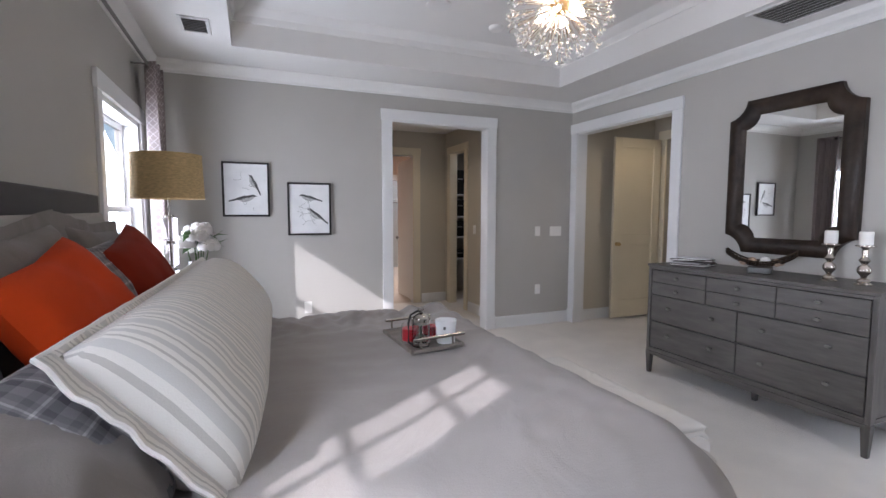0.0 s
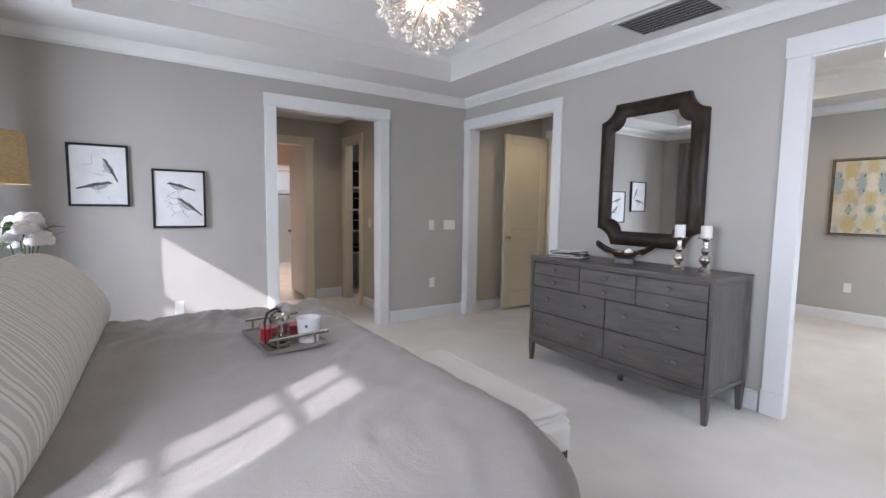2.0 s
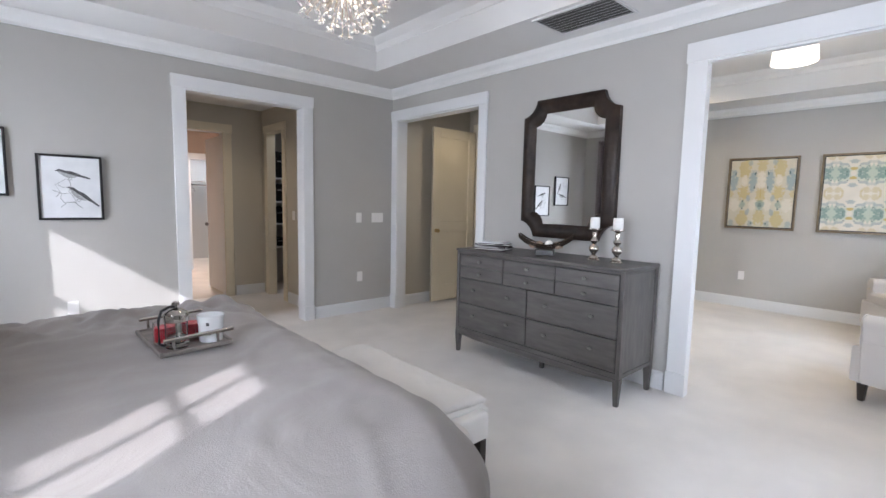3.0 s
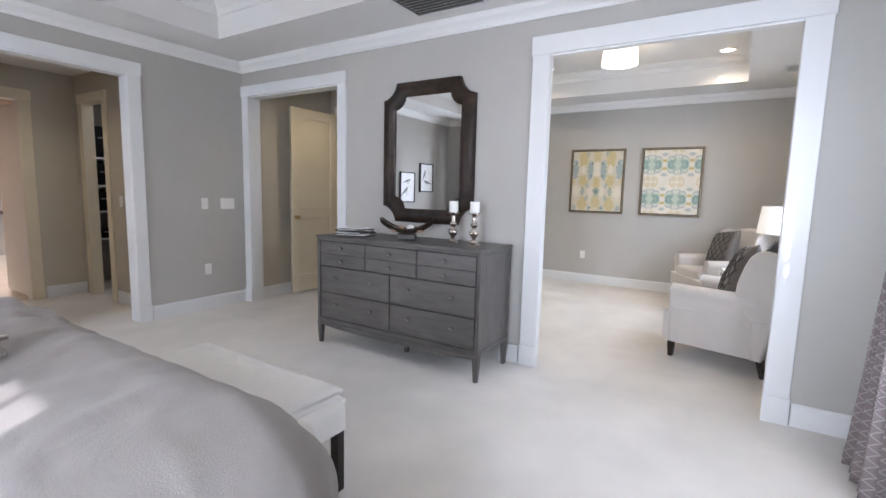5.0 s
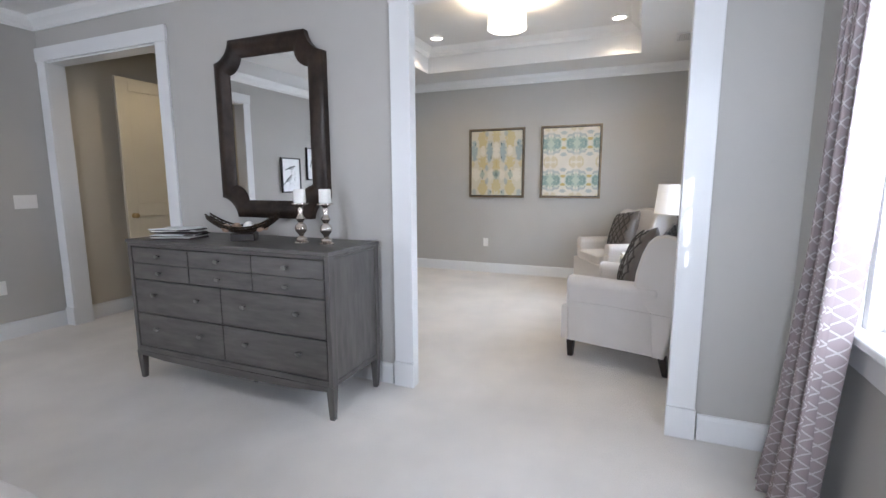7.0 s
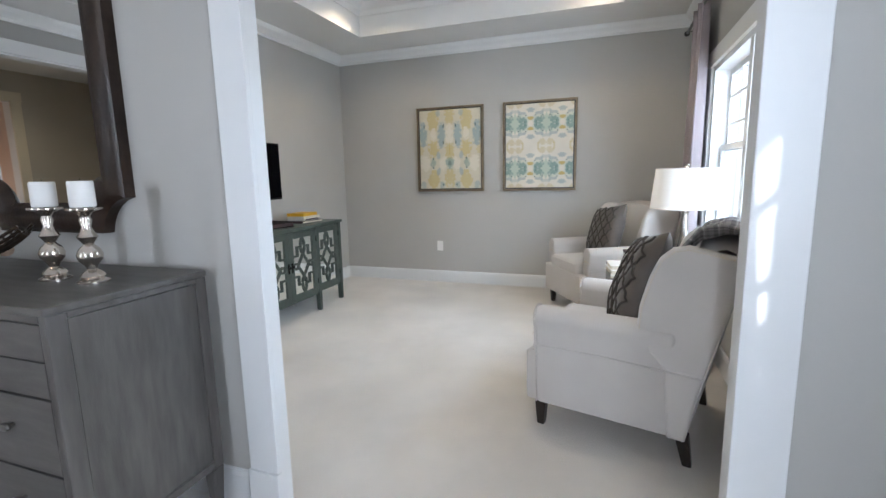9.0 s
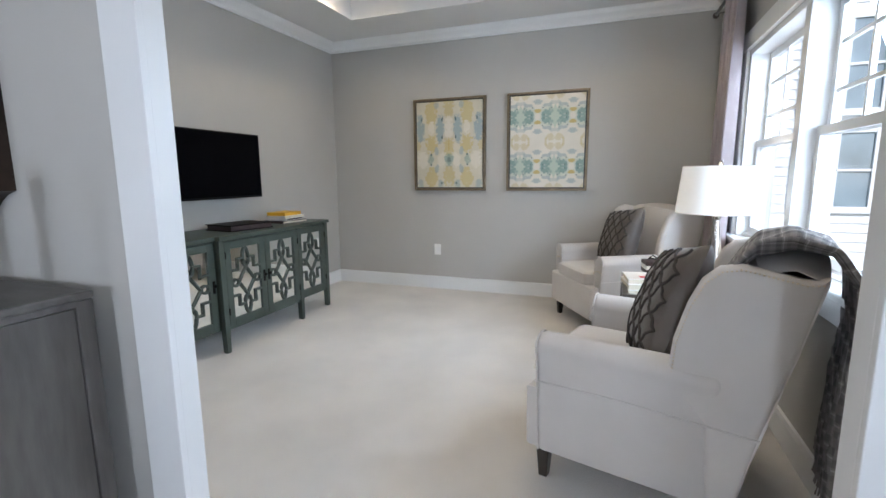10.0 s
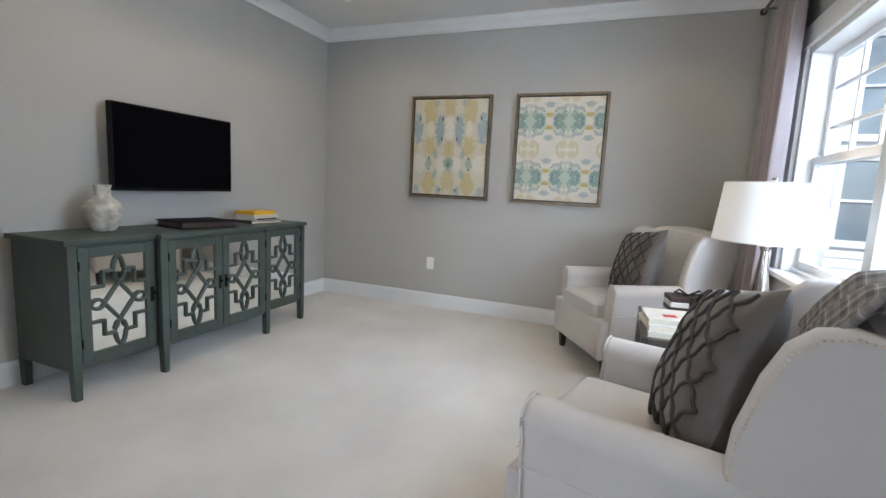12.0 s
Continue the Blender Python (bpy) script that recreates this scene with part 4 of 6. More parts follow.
def knob(parent, x, y, z, r=0.013):
    bm = bmesh.new()
    t = bmesh.new()
    lathe(t, [(0.006, 0), (0.006, 0.012), (r * 0.9, 0.014), (r, 0.020), (r * 0.8, 0.026), (0.002, 0.028)], seg=12)
    merge(bm, t, Matrix.Translation((x, y, z)) @ Matrix.Rotation(radians(-90), 4, "Y") @ Matrix.Diagonal((1, 1.7, 1, 1)))
    return part("knob", bm, PEWTER, parent, "pewter knob", smooth=True)


DX0, DX1, DY0, DY1, DTOP = 3.312, 3.83, 1.412, 3.026, 0.965
dresser = thing("dresser", "grey stained wooden dresser with ten drawers", "dresser")
bm = bmesh.new()
box(bm, (DX0 - 0.008, DY0 - 0.008, DTOP - 0.022), (DX1, DY1 + 0.008, DTOP), 0.005)
part("top", bm, GREYWOOD, dresser)
for ya, yb, out in ((DY0, DY0 + 0.03, DY0 + 0.005), (DY1 - 0.03, DY1, DY1 - 0.005)):
    lo, hi = (out, yb) if out < yb - 0.01 and ya == DY0 else (ya, out)
    boxpart("side_panel", (DX0 + 0.056, lo, 0.232), (DX1 - 0.046, hi, DTOP - 0.044), GREYWOOD_V, dresser, 0.001, "upright-grained side panel")
    boxpart("side_stile", (DX0, ya, 0.20), (DX0 + 0.053, yb, DTOP - 0.023), GREYWOOD_V, dresser)
    boxpart("side_stile", (DX1 - 0.043, ya, 0.20), (DX1, yb, DTOP - 0.023), GREYWOOD_V, dresser)
    boxpart("side_rail", (DX0 + 0.053, ya, 0.20), (DX1 - 0.043, yb, 0.229), GREYWOOD, dresser)
    boxpart("side_rail", (DX0 + 0.053, ya, DTOP - 0.041), (DX1 - 0.043, yb, DTOP - 0.023), GREYWOOD, dresser)
boxpart("back_panel", (DX1 - 0.02, DY0 + 0.03, 0.20), (DX1, DY1 - 0.03, DTOP - 0.023), GREYWOOD_V, dresser, 0)
bm = bmesh.new()
box(bm, (DX0, DY0 + 0.03, DTOP - 0.045), (DX0 + 0.05, DY1 - 0.03, DTOP - 0.0235), 0.002)
box(bm, (DX0, DY0 + 0.03, 0.20), (DX0 + 0.05, DY1 - 0.03, 0.235), 0.003)
part("rail", bm, GREYWOOD, dresser)
# near-black filler box: the shade in the drawer gaps, put into colour
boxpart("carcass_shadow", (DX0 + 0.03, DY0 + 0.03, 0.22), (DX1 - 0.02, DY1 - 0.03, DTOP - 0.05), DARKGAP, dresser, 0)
bm = bmesh.new()
prism(bm, [(DY0, 0.20), (DY1, 0.20), (DY1, 0.175), (DY1 - 0.25, 0.155), (2.22, 0.148), (DY0 + 0.25, 0.155), (DY0, 0.175)], "x", DX0 - 0.004, DX0 + 0.03, 0.003)
part("apron", bm, GREYWOOD, dresser)
for lx, ly in ((DX0 + 0.02, DY0 + 0.022), (DX0 + 0.02, DY1 - 0.022), (DX1 - 0.03, DY0 + 0.022), (DX1 - 0.03, DY1 - 0.022), (DX0 + 0.25, 2.22)):
    bm = bmesh.new()
    for z0, z1, r0, r1 in ((0.0, 0.20, 0.016, 0.026),):
        t = bmesh.new()
        bmesh.ops.create_cube(t, size=2)
        for v in t.verts:
            r = r0 if v.co.z < 0 else r1
            v.co = Vector((lx + v.co.x * r, ly + v.co.y * r, z0 if v.co.z < 0 else z1))
        bmesh.ops.bevel(t, geom=t.edges[:], offset=0.004, segments=1, affect="EDGES")
        merge(bm, t)
    part("leg", bm, GREYWOOD_V, dresser)
g = 0.0035
y0, y1 = DY0 + 0.034, DY1 - 0.034


def drawer(a, b, c, d, knobs, split=False):
    bm = bmesh.new()
    if split:
        m = (c + d) / 2
        box(bm, (DX0 + 0.004, a + g, c + g), (DX0 + 0.03, b - g, m - 0.0015), 0.002)
        box(bm, (DX0 + 0.004, a + g, m + 0.0015), (DX0 + 0.03, b - g, d - g), 0.002)
    else:
        box(bm, (DX0 + 0.004, a + g, c + g), (DX0 + 0.03, b - g, d - g), 0.002)
    ob = part("drawer", bm, GREYWOOD, dresser)
    for ky, kz in knobs:
        knob(ob, DX0 + 0.004, ky, kz)


for k in range(3):
    a = y0 + (y1 - y0) * k / 3
    b = y0 + (y1 - y0) * (k + 1) / 3
    drawer(a, b, 0.700, 0.918, [((a + b) / 2, 0.864), ((a + b) / 2, 0.755)], True)
for c, d in ((0.468, 0.700), (0.237, 0.468)):
    for k in range(2):
        a = y0 + (y1 - y0) * k / 2
        b = y0 + (y1 - y0) * (k + 1) / 2
        drawer(a, b, c, d, [(a + 0.19, (c + d) / 2 + 0.02), (b - 0.19, (c + d) / 2 + 0.02)])

# ---- mirror over the dresser ----


def scooped(hy, hz, n, arc=5):
    """A rectangle of half sizes hy, hz whose corners are cut by a shallow hollow curve of size n."""
    pts = []
    for sy, sz in ((1, 1), (-1, 1), (-1, -1), (1, -1)):
        c = []
        for k in range(arc + 1):
            a = math.pi / 2 * k / arc
            f = k / arc
            py, pz = hy - n * (0.8 * math.sin(a) + 0.2 * f), hz - n * (0.8 * math.cos(a) + 0.2 * (1 - f))
            c.append((sy * py, sz * pz))
        pts += c if sy * sz > 0 else c[::-1]
    return pts


wall_mirror = thing("wall_mirror", "large wall mirror with scooped corners and dark bronze frame", "mirror", pose(XE, 2.262, 1.695))
bm = bmesh.new()
shapes = [(0.467, 0.610, 0.142, 0.0), (0.467, 0.610, 0.142, -0.045), (0.445, 0.588, 0.138, -0.062), (0.40, 0.545, 0.128, -0.070), (0.362, 0.512, 0.118, -0.052), (0.338, 0.488, 0.108, -0.030), (0.338, 0.488, 0.108, -0.006)]
rings = [[bm.verts.new((x, py, pz)) for py, pz in scooped(hy, hz, n)] for hy, hz, n, x in shapes]
for a, b in zip(rings, rings[1:]):
    for k in range(len(a)):
        bm.faces.new((a[k], a[(k + 1) % len(a)], b[(k + 1) % len(a)], b[k]))
part("frame", bm, BRONZE, wall_mirror, "dark bronze leather-look frame", smooth=True)
bm = bmesh.new()
bm.faces.new([bm.verts.new((-0.026, py, pz)) for py, pz in scooped(0.344, 0.494, 0.109)])
part("glass", bm, MIRROR, wall_mirror, "mirror glass")

# ---- things on the dresser ----


def candlestick(y, label):
    st = thing("candlestick", label, "candlestick", pose(3.578, y, DTOP), "candlesticks on the dresser")
    bm = bmesh.new()
    lathe(bm, [(0.046, 0), (0.046, 0.006), (0.030, 0.014), (0.036, 0.022), (0.030, 0.032), (0.014, 0.044), (0.018, 0.056), (0.034, 0.075), (0.037, 0.092), (0.030, 0.110), (0.014, 0.126), (0.022, 0.138),
               (0.030, 0.150), (0.020, 0.165), (0.013, 0.182), (0.018, 0.202), (0.014, 0.216), (0.022, 0.228), (0.050, 0.238), (0.050, 0.243), (0.006, 0.245)], seg=24)
    part("stem", bm, SILVER, st, smooth=True)
    bm = bmesh.new()
    lathe(bm, [(0.034, 0.246), (0.0355, 0.250), (0.0355, 0.322), (0.033, 0.328), (0.026, 0.324), (0.002, 0.322)], seg=24)
    c = part("candle", bm, WAX, st, "white pillar candle", smooth=True)
    bm = bmesh.new()
    tube(bm, [(0, 0, 0.321), (0.001, 0, 0.335)], 0.001, 5)
    part("wick", bm, BLACKF, c)


candlestick(1.803, "mercury silver candlestick with white candle beside the bowl")
candlestick(1.617, "mercury silver candlestick with white candle near the dresser's end")
bowl = thing("decorative_bowl", "dark woven boat-shaped bowl with decorative balls", "bowl", pose(3.53, 2.215, DTOP, 0, 0, 29))
boxpart("foot", (-0.05, -0.075, 0.0), (0.05, 0.075, 0.052), DARKWOOD, bowl, 0.008)
bm = bmesh.new()
for k in range(9):
    q = -1 + 2 * k / 8
    pts = [(q * 0.085 * (1 - (s / 10) ** 2 * 0.55 + 0.0), s / 10 * 0.215, 0.055 + 0.035 * q * q + 0.085 * abs(s / 10) ** 2.2) for s in range(-10, 11)]
    tube(bm, pts, 0.006, 5)
for s in range(-9, 10, 1):
    f = s / 10
    w = 0.085 * (1 - f * f * 0.55)
    tube(bm, [(q * w, f * 0.215 + 0.006 * math.sin(q * 9), 0.056 + 0.035 * q * q + 0.085 * abs(f) ** 2.2) for q in (-1, -0.5, 0, 0.5, 1)], 0.0055, 4)
part("basket", bm, WICKER, bowl, smooth=True)
for k, (bx, by, bz, r) in enumerate(((0.0, -0.03, 0.09, 0.034), (0.02, 0.05, 0.085, 0.03), (-0.03, 0.1, 0.085, 0.027), (-0.02, -0.1, 0.085, 0.028), (0.03, -0.12, 0.085, 0.025))):
    bm = bmesh.new()
    ball(bm, (bx, by, bz), r, 14, 10)
    part("ball", bm, WAX if k == 0 else BALL, bowl, "cream ball" if k == 0 else "brown woven ball", smooth=True)
stack = thing("magazines", "loose stack of folded magazines on the dresser", "magazines", pose(3.475, 2.72, DTOP, 0, 0, 12))
for k in range(8):
    def sheet_at(u, v, k=k):
        x, y = -0.10 + 0.20 * u, -0.135 + 0.27 * v
        curl = 0.010 * (u - 0.5) ** 2 * 4 * (k % 3) * 0.5 + 0.005 * noise.noise(Vector((x * 9, y * 9, k)))
        return (x, y, curl * min(1.0, k / 3))
    ob = grid_surface(sheet_at, 8, 10, (DARKBOOK, WHITEBOOK, GREYCORD, PAPER)[k % 4], "magazine", stack, (0.2, 0.27), thick=0.006)
    ob.matrix_basis = pose(random.uniform(-0.015, 0.015), random.uniform(-0.015, 0.015), 0.0035 + k * 0.0088, random.uniform(-1.5, 1.5), random.uniform(-1.5, 1.5), random.uniform(-24, 24))

# ---- chest of drawers by the south window ----
chest = thing("tall_chest", "tall grey stained chest of drawers", "chest of drawers")
bm = bmesh.new()
box(bm, (1.22, YS + 0.02, 0.12), (2.13, -0.50, 1.37), 0.004)
part("body", bm, GREYWOOD_V, chest)
boxpart("top", (1.21, YS + 0.02, 1.371), (2.14, -0.487, 1.395), GREYWOOD, chest, 0.004)
for k in range(5):
    c = 0.16 + k * 0.24
    bm = bmesh.new()
    box(bm, (1.25, -0.499, c + 0.004), (2.10, -0.486, c + 0.232), 0.003)
    d = part("drawer", bm, GREYWOOD, chest)
    for kx in (1.45, 1.90):
        bm = bmesh.new()
        tube(bm, [(kx - 0.04, -0.486, c + 0.12), (kx - 0.04, -0.465, c + 0.12), (kx + 0.04, -0.465, c + 0.12), (kx + 0.04, -0.486, c + 0.12)], 0.005)
        part("handle", bm, PEWTER, d, smooth=True)
for lx in (1.25, 2.10):
    for ly in (YS + 0.05, -0.53):
        boxpart("leg", (lx - 0.02, ly - 0.02, 0), (lx + 0.02, ly + 0.02, 0.12), GREYWOOD_V, chest)

# ---- drapes ----


def drape(name, label, axis, face, a, b, z0, z1, folds, amp, material, flare=1.0, edges=None):
    """A pleated panel hanging a..b; axis is the wall's normal."""
    d = thing(name, label, "curtain")

    def at(u, v):
        mid = (a + b) / 2
        s = 1 + (flare - 1) * (1 - v)
        along = mid + (a + (b - a) * u - mid) * s
        ph = u * folds * 2 * math.pi
        w = amp * (0.75 + 0.35 * (1 - v))
        off = w * math.sin(ph + 0.5 * math.sin(v * 2.2 + u * 4)) + 0.012 * math.sin(ph * 0.5 + v * 3)
        if edges:
            zs, near, far = zip(*edges)
            zz = z0 + (z1 - z0) * v
            k = max(q for q in range(len(zs) - 1) if zs[q] <= zz + 1e-6)
            f = (zz - zs[k]) / (zs[k + 1] - zs[k])
            lo, hi = near[k] + (near[k + 1] - near[k]) * f, far[k] + (far[k + 1] - far[k]) * f
            along = lo + (hi - lo) * u
        along += 0.012 * math.cos(ph * 1.0) * (1 - v * 0.4)
        z = z0 + (z1 - z0) * v
        p = (face + off, along, z) if axis == "x" else (along, face + off, z)
        return p

    length = abs(b - a) * 2.1
    grid_surface(at, folds * 14, 40, material, "panel", d, (length, z1 - z0), thick=0.004)
    return d


def rod(name, label, axis, face, a, b, z, wall_face):
    r = thing(name, label, "curtain rod")
    bm = bmesh.new()
    p = lambda t: (face, t, z) if axis == "x" else (t, face, z)
    tube(bm, [p(a), p(b)], 0.011, 10)
    part("pole", bm, PEWTER, r, smooth=True)
    for t in (a, b):
        bm = bmesh.new()
        ball(bm, p(t), 0.024, 14, 10)
        part("finial", bm, DARKWOOD, r, "dark ball finial", smooth=True)
    for t in (a + 0.06, b - 0.06):
        bm = bmesh.new()
        q = (wall_face, t, z) if axis == "x" else (t, wall_face, z)
        tube(bm, [q, p(t)], 0.007, 8)
        part("bracket", bm, PEWTER, r, smooth=True)
    return r


rod("curtain_rod", "pewter curtain rod with dark finials over the bedside window", "x", XW + 0.11, 2.80, 4.28, 2.53, XW)
drape("curtain", "taupe trellis-patterned curtain beside the bedside window", "x", XW + 0.13, 4.22, 4.52, 0.02, 2.56, 4, 0.050, DRAPE)
rod("curtain_rod", "pewter curtain rod over the south bedroom window", "y", YS + 0.11, 1.95, 3.16, 2.53, YS)
drape("curtain", "taupe trellis-patterned curtain beside the south window", "y", YS + 0.11, 3.0, 3.3, 0.02, 2.56, 6, 0.045, DRAPE, edges=[(0.0, 3.12, 3.66), (0.55, 3.06, 3.43), (1.14, 2.98, 3.27), (2.08, 2.94, 3.18), (2.6, 2.93, 3.14)])
rod("curtain_rod", "pewter curtain rod over the sitting room window", "y", YS2 + 0.11, 4.3, 7.45, 2.50, YS2)
drape("curtain", "mauve grey curtain at the sitting room window", "y", YS2 + 0.10, 6.62, 7.08, 0.02, 2.53, 5, 0.038, PLUM)

# ---- bird prints ----


def bird(parent, x, z, s, flip=1, turn=0.0):
    """A perched bird in ink: a pale breast, a dark back with wing and tail, a beak and legs, on the paper."""
    c, sn = math.cos(turn), math.sin(turn)

    def at(p, q):
        return (x + s * (flip * p * c - q * sn), z + s * (flip * p * sn + q * c))

    back = [(-1.0, 0.10), (-0.90, 0.20), (-0.74, 0.29), (-0.56, 0.27), (-0.36, 0.21), (0.0, 0.22), (0.35, 0.12), (0.62, 0.02), (1.22, -0.14), (1.16, -0.24), (0.60, -0.14), (0.30, -0.12), (-0.05, -0.02), (-0.42, 0.04), (-0.66, 0.10), (-0.84, 0.10)]
    belly = [(-0.84, 0.09), (-0.66, 0.09), (-0.42, 0.03), (-0.05, -0.03), (0.30, -0.13), (0.42, -0.16), (0.20, -0.27), (-0.10, -0.31), (-0.40, -0.24), (-0.64, -0.08)]
    bm = bmesh.new()
    prism(bm, [at(p, q) for p, q in belly], "y", -0.0012, 0.0)
    part("breast", bm, INKPALE, parent, "pale washed breast")
    bm = bmesh.new()
    prism(bm, [at(p, q) for p, q in back], "y", -0.0016, 0.0)
    for k in (-0.08, 0.08):
        a, b, d = at(k, -0.27), at(k - 0.04, -0.46), at(k - 0.16, -0.47)
        tube(bm, [(a[0], -0.001, a[1]), (b[0], -0.001, b[1]), (d[0], -0.001, d[1])], 0.0011, 4)
    for k in range(4):
        a, b = at(-0.05 + 0.16 * k, 0.12 - 0.03 * k), at(0.30 + 0.16 * k, -0.02 - 0.04 * k)
        tube(bm, [(a[0], -0.0018, a[1]), (b[0], -0.0018, b[1])], 0.0009, 4)
    return part("bird", bm, INK, parent, "grey inked bird")


def twig(parent, pts):
    bm = bmesh.new()
    tube(bm, [(p, -0.0012, q) for p, q in pts], 0.002, 4)
    return part("twig", bm, INKPALE, parent)


def print_frame(x0, x1, z0, z1, label):
    w, h = x1 - x0, z1 - z0
    p = thing("framed_print", label, "picture", pose((x0 + x1) / 2, YN - 0.022, (z0 + z1) / 2), "bird prints")
    bm = bmesh.new()
    k = 0.018
    for a, b, c, d in ((-w / 2, -w / 2 + k, -h / 2, h / 2), (w / 2 - k, w / 2, -h / 2, h / 2), (-w / 2 + k, w / 2 - k, h / 2 - k, h / 2), (-w / 2 + k, w / 2 - k, -h / 2, -h / 2 + k)):
        box(bm, (a, -0.012, c), (b, 0.02, d), 0.002)
    part("frame", bm, BLACKF, p, "thin black frame")
    boxpart("paper", (-w / 2 + k, 0.0, -h / 2 + k), (w / 2 - k, 0.012, h / 2 - k), PAPER, p, 0, "pale print paper")
    return p


p1 = print_frame(-0.138, 0.281, 1.362, 1.880, "black-framed ink print of two birds")
bird(p1, 0.075, 0.055, 0.10, 1, -0.95)
bird(p1, -0.02, -0.085, 0.115, -1, 0.05)
twig(p1, [(-0.11, 0.09), (-0.07, 0.085), (-0.04, 0.095)])
twig(p1, [(0.03, -0.005), (0.0, 0.01), (-0.03, 0.012)])
twig(p1, [(-0.04, 0.17), (-0.045, 0.14), (-0.04, 0.10)])
twig(p1, [(0.06, -0.17), (0.062, -0.2)])
p2 = print_frame(0.445, 0.868, 1.174, 1.700, "black-framed ink print of birds on a branch")
bird(p2, 0.005, 0.11, 0.105, 1, -0.1)
bird(p2, 0.07, -0.065, 0.115, 1, -0.5)
twig(p2, [(-0.03, 0.07), (-0.10, 0.02), (-0.07, -0.04), (-0.10, -0.08)])
twig(p2, [(-0.10, 0.03), (-0.05, 0.0), (0.0, 0.01)])
twig(p2, [(-0.02, 0.09), (0.0, 0.03), (-0.015, -0.03), (0.02, -0.09), (0.03, -0.13)])
twig(p2, [(-0.12, -0.02), (-0.06, -0.05), (0.02, -0.04), (0.06, -0.10)])
twig(p2, [(-0.07, -0.16), (-0.03, -0.12), (0.02, -0.12), (0.07, -0.17)])
twig(p2, [(-0.06, -0.04), (-0.07, -0.09), (-0.04, -0.13)])

# ---- wall plates and vents ----


def plate(axis, face, side, t, z, w, h, kind):
    """A cover plate on a wall, with its rockers or sockets."""
    lab = {"switch": "white rocker light switch plate", "double": "white three-gang light switch plate", "outlet": "white duplex outlet plate"}[kind]
    p = thing("outlet" if kind == "outlet" else "light_switch", lab, "outlet" if kind == "outlet" else "switch")

    def put(nm, c0, c1, e0, e1, o0, o1, m, bev=0.002):
        lo, hi = sorted((face + side * o0, face + side * o1))
        bm = bmesh.new()
        if axis == "x":
            box(bm, (lo, t + c0, z + e0), (hi, t + c1, z + e1), bev)
        else:
            box(bm, (t + c0, lo, z + e0), (t + c1, hi, z + e1), bev)
        part(nm, bm, m, p)

    put("cover", -w / 2, w / 2, -h / 2, h / 2, 0.0, 0.006, PLATE)
    if kind == "outlet":
        for e in (-0.022, 0.022):
            put("socket", -0.014, 0.014, e - 0.013, e + 0.013, 0.006, 0.009, PLATE)
    else:
        n = 1 if kind == "switch" else 3
        for k in range(n):
            c = (k - (n - 1) / 2) * 0.046
            put("rocker", c - 0.015, c + 0.015, -0.032, 0.032, 0.006, 0.010, PLATE)


plate("y", YN, -1, 3.396, 1.173, 0.075, 0.12, "switch")
plate("y", YN, -1, 3.665, 1.171, 0.17, 0.12, "double")
plate("y", YN, -1, 3.41, 0.446, 0.075, 0.12, "outlet")
plate("y", YN, -1, 0.625, 0.43, 0.075, 0.12, "outlet")
plate("x", XA, -1, 1.941, 0.445, 0.075, 0.12, "outlet")
plate("x", 2.95, -1, 5.72, 1.17, 0.075, 0.12, "switch")


def vent(name, label, x0, x1, y0, y1, z, slats, along="x"):
    v = thing(name, label, "air vent")
    boxpart("backing", (x0 + 0.02, y0 + 0.02, z - 0.006), (x1 - 0.02, y1 - 0.02, z - 0.003), VENTDARK, v, 0)
    bm = bmesh.new()
    k = 0.024
    for a, b, c, d in ((x0, x1, y0, y0 + k), (x0, x1, y1 - k, y1), (x0, x0 + k, y0 + k, y1 - k), (x1 - k, x1, y0 + k, y1 - k)):
        box(bm, (a, c, z - 0.012), (b, d, z - 0.001), 0.002)
    part("frame", bm, GRILLE, v)
    for s in range(slats):
        bm = bmesh.new()
        if along == "y":
            x = x0 + k + (x1 - x0 - 2 * k) * (s + 0.5) / slats
            prism(bm, [(x - 0.005, z - 0.013), (x + 0.006, z - 0.007), (x + 0.006, z - 0.0058), (x - 0.005, z - 0.0118)], "y", y0 + k, y1 - k)
        else:
            y = y0 + k + (y1 - y0 - 2 * k) * (s + 0.5) / slats
            prism(bm, [(y - 0.005, z - 0.013), (y + 0.006, z - 0.007), (y + 0.006, z - 0.0058), (y - 0.005, z - 0.0118)], "x", x0 + k, x1 - k)
        part("slat", bm, GRILLE, v)


vent("return_vent", "white ceiling return grille with dark slots", 3.262, 3.665, 1.60, 2.235, ZC, 8, "y")
vent("ceiling_vent", "small white ceiling register", -0.33, -0.13, 3.72, 4.02, ZC, 8)
vent("ceiling_vent", "small white ceiling register near the window", 6.55, 6.85, -0.52, -0.36, ZC, 6)

# ---- chandelier ----
CH = Vector((1.45, 1.845, 2.365))
ch = thing("chandelier", "brass and crystal burst chandelier with lit bulbs", "chandelier", pose(*CH))
bm = bmesh.new()
tube(bm, [(0, 0, 0.04), (0, 0, 0.66)], 0.009, 10)
part("stem", bm, BRASS, ch, smooth=True)
bm = bmesh.new()
lathe(bm, [(0.07, 0.66), (0.07, 0.682), (0.02, 0.684)], seg=28)
part("canopy", bm, BRASS, ch, smooth=True)
bm = bmesh.new()
ball(bm, (0, 0, 0), 0.045, 20, 14)
part("hub", bm, BRASS, ch, smooth=True)
rods, gems = bmesh.new(), bmesh.new()
N = 190
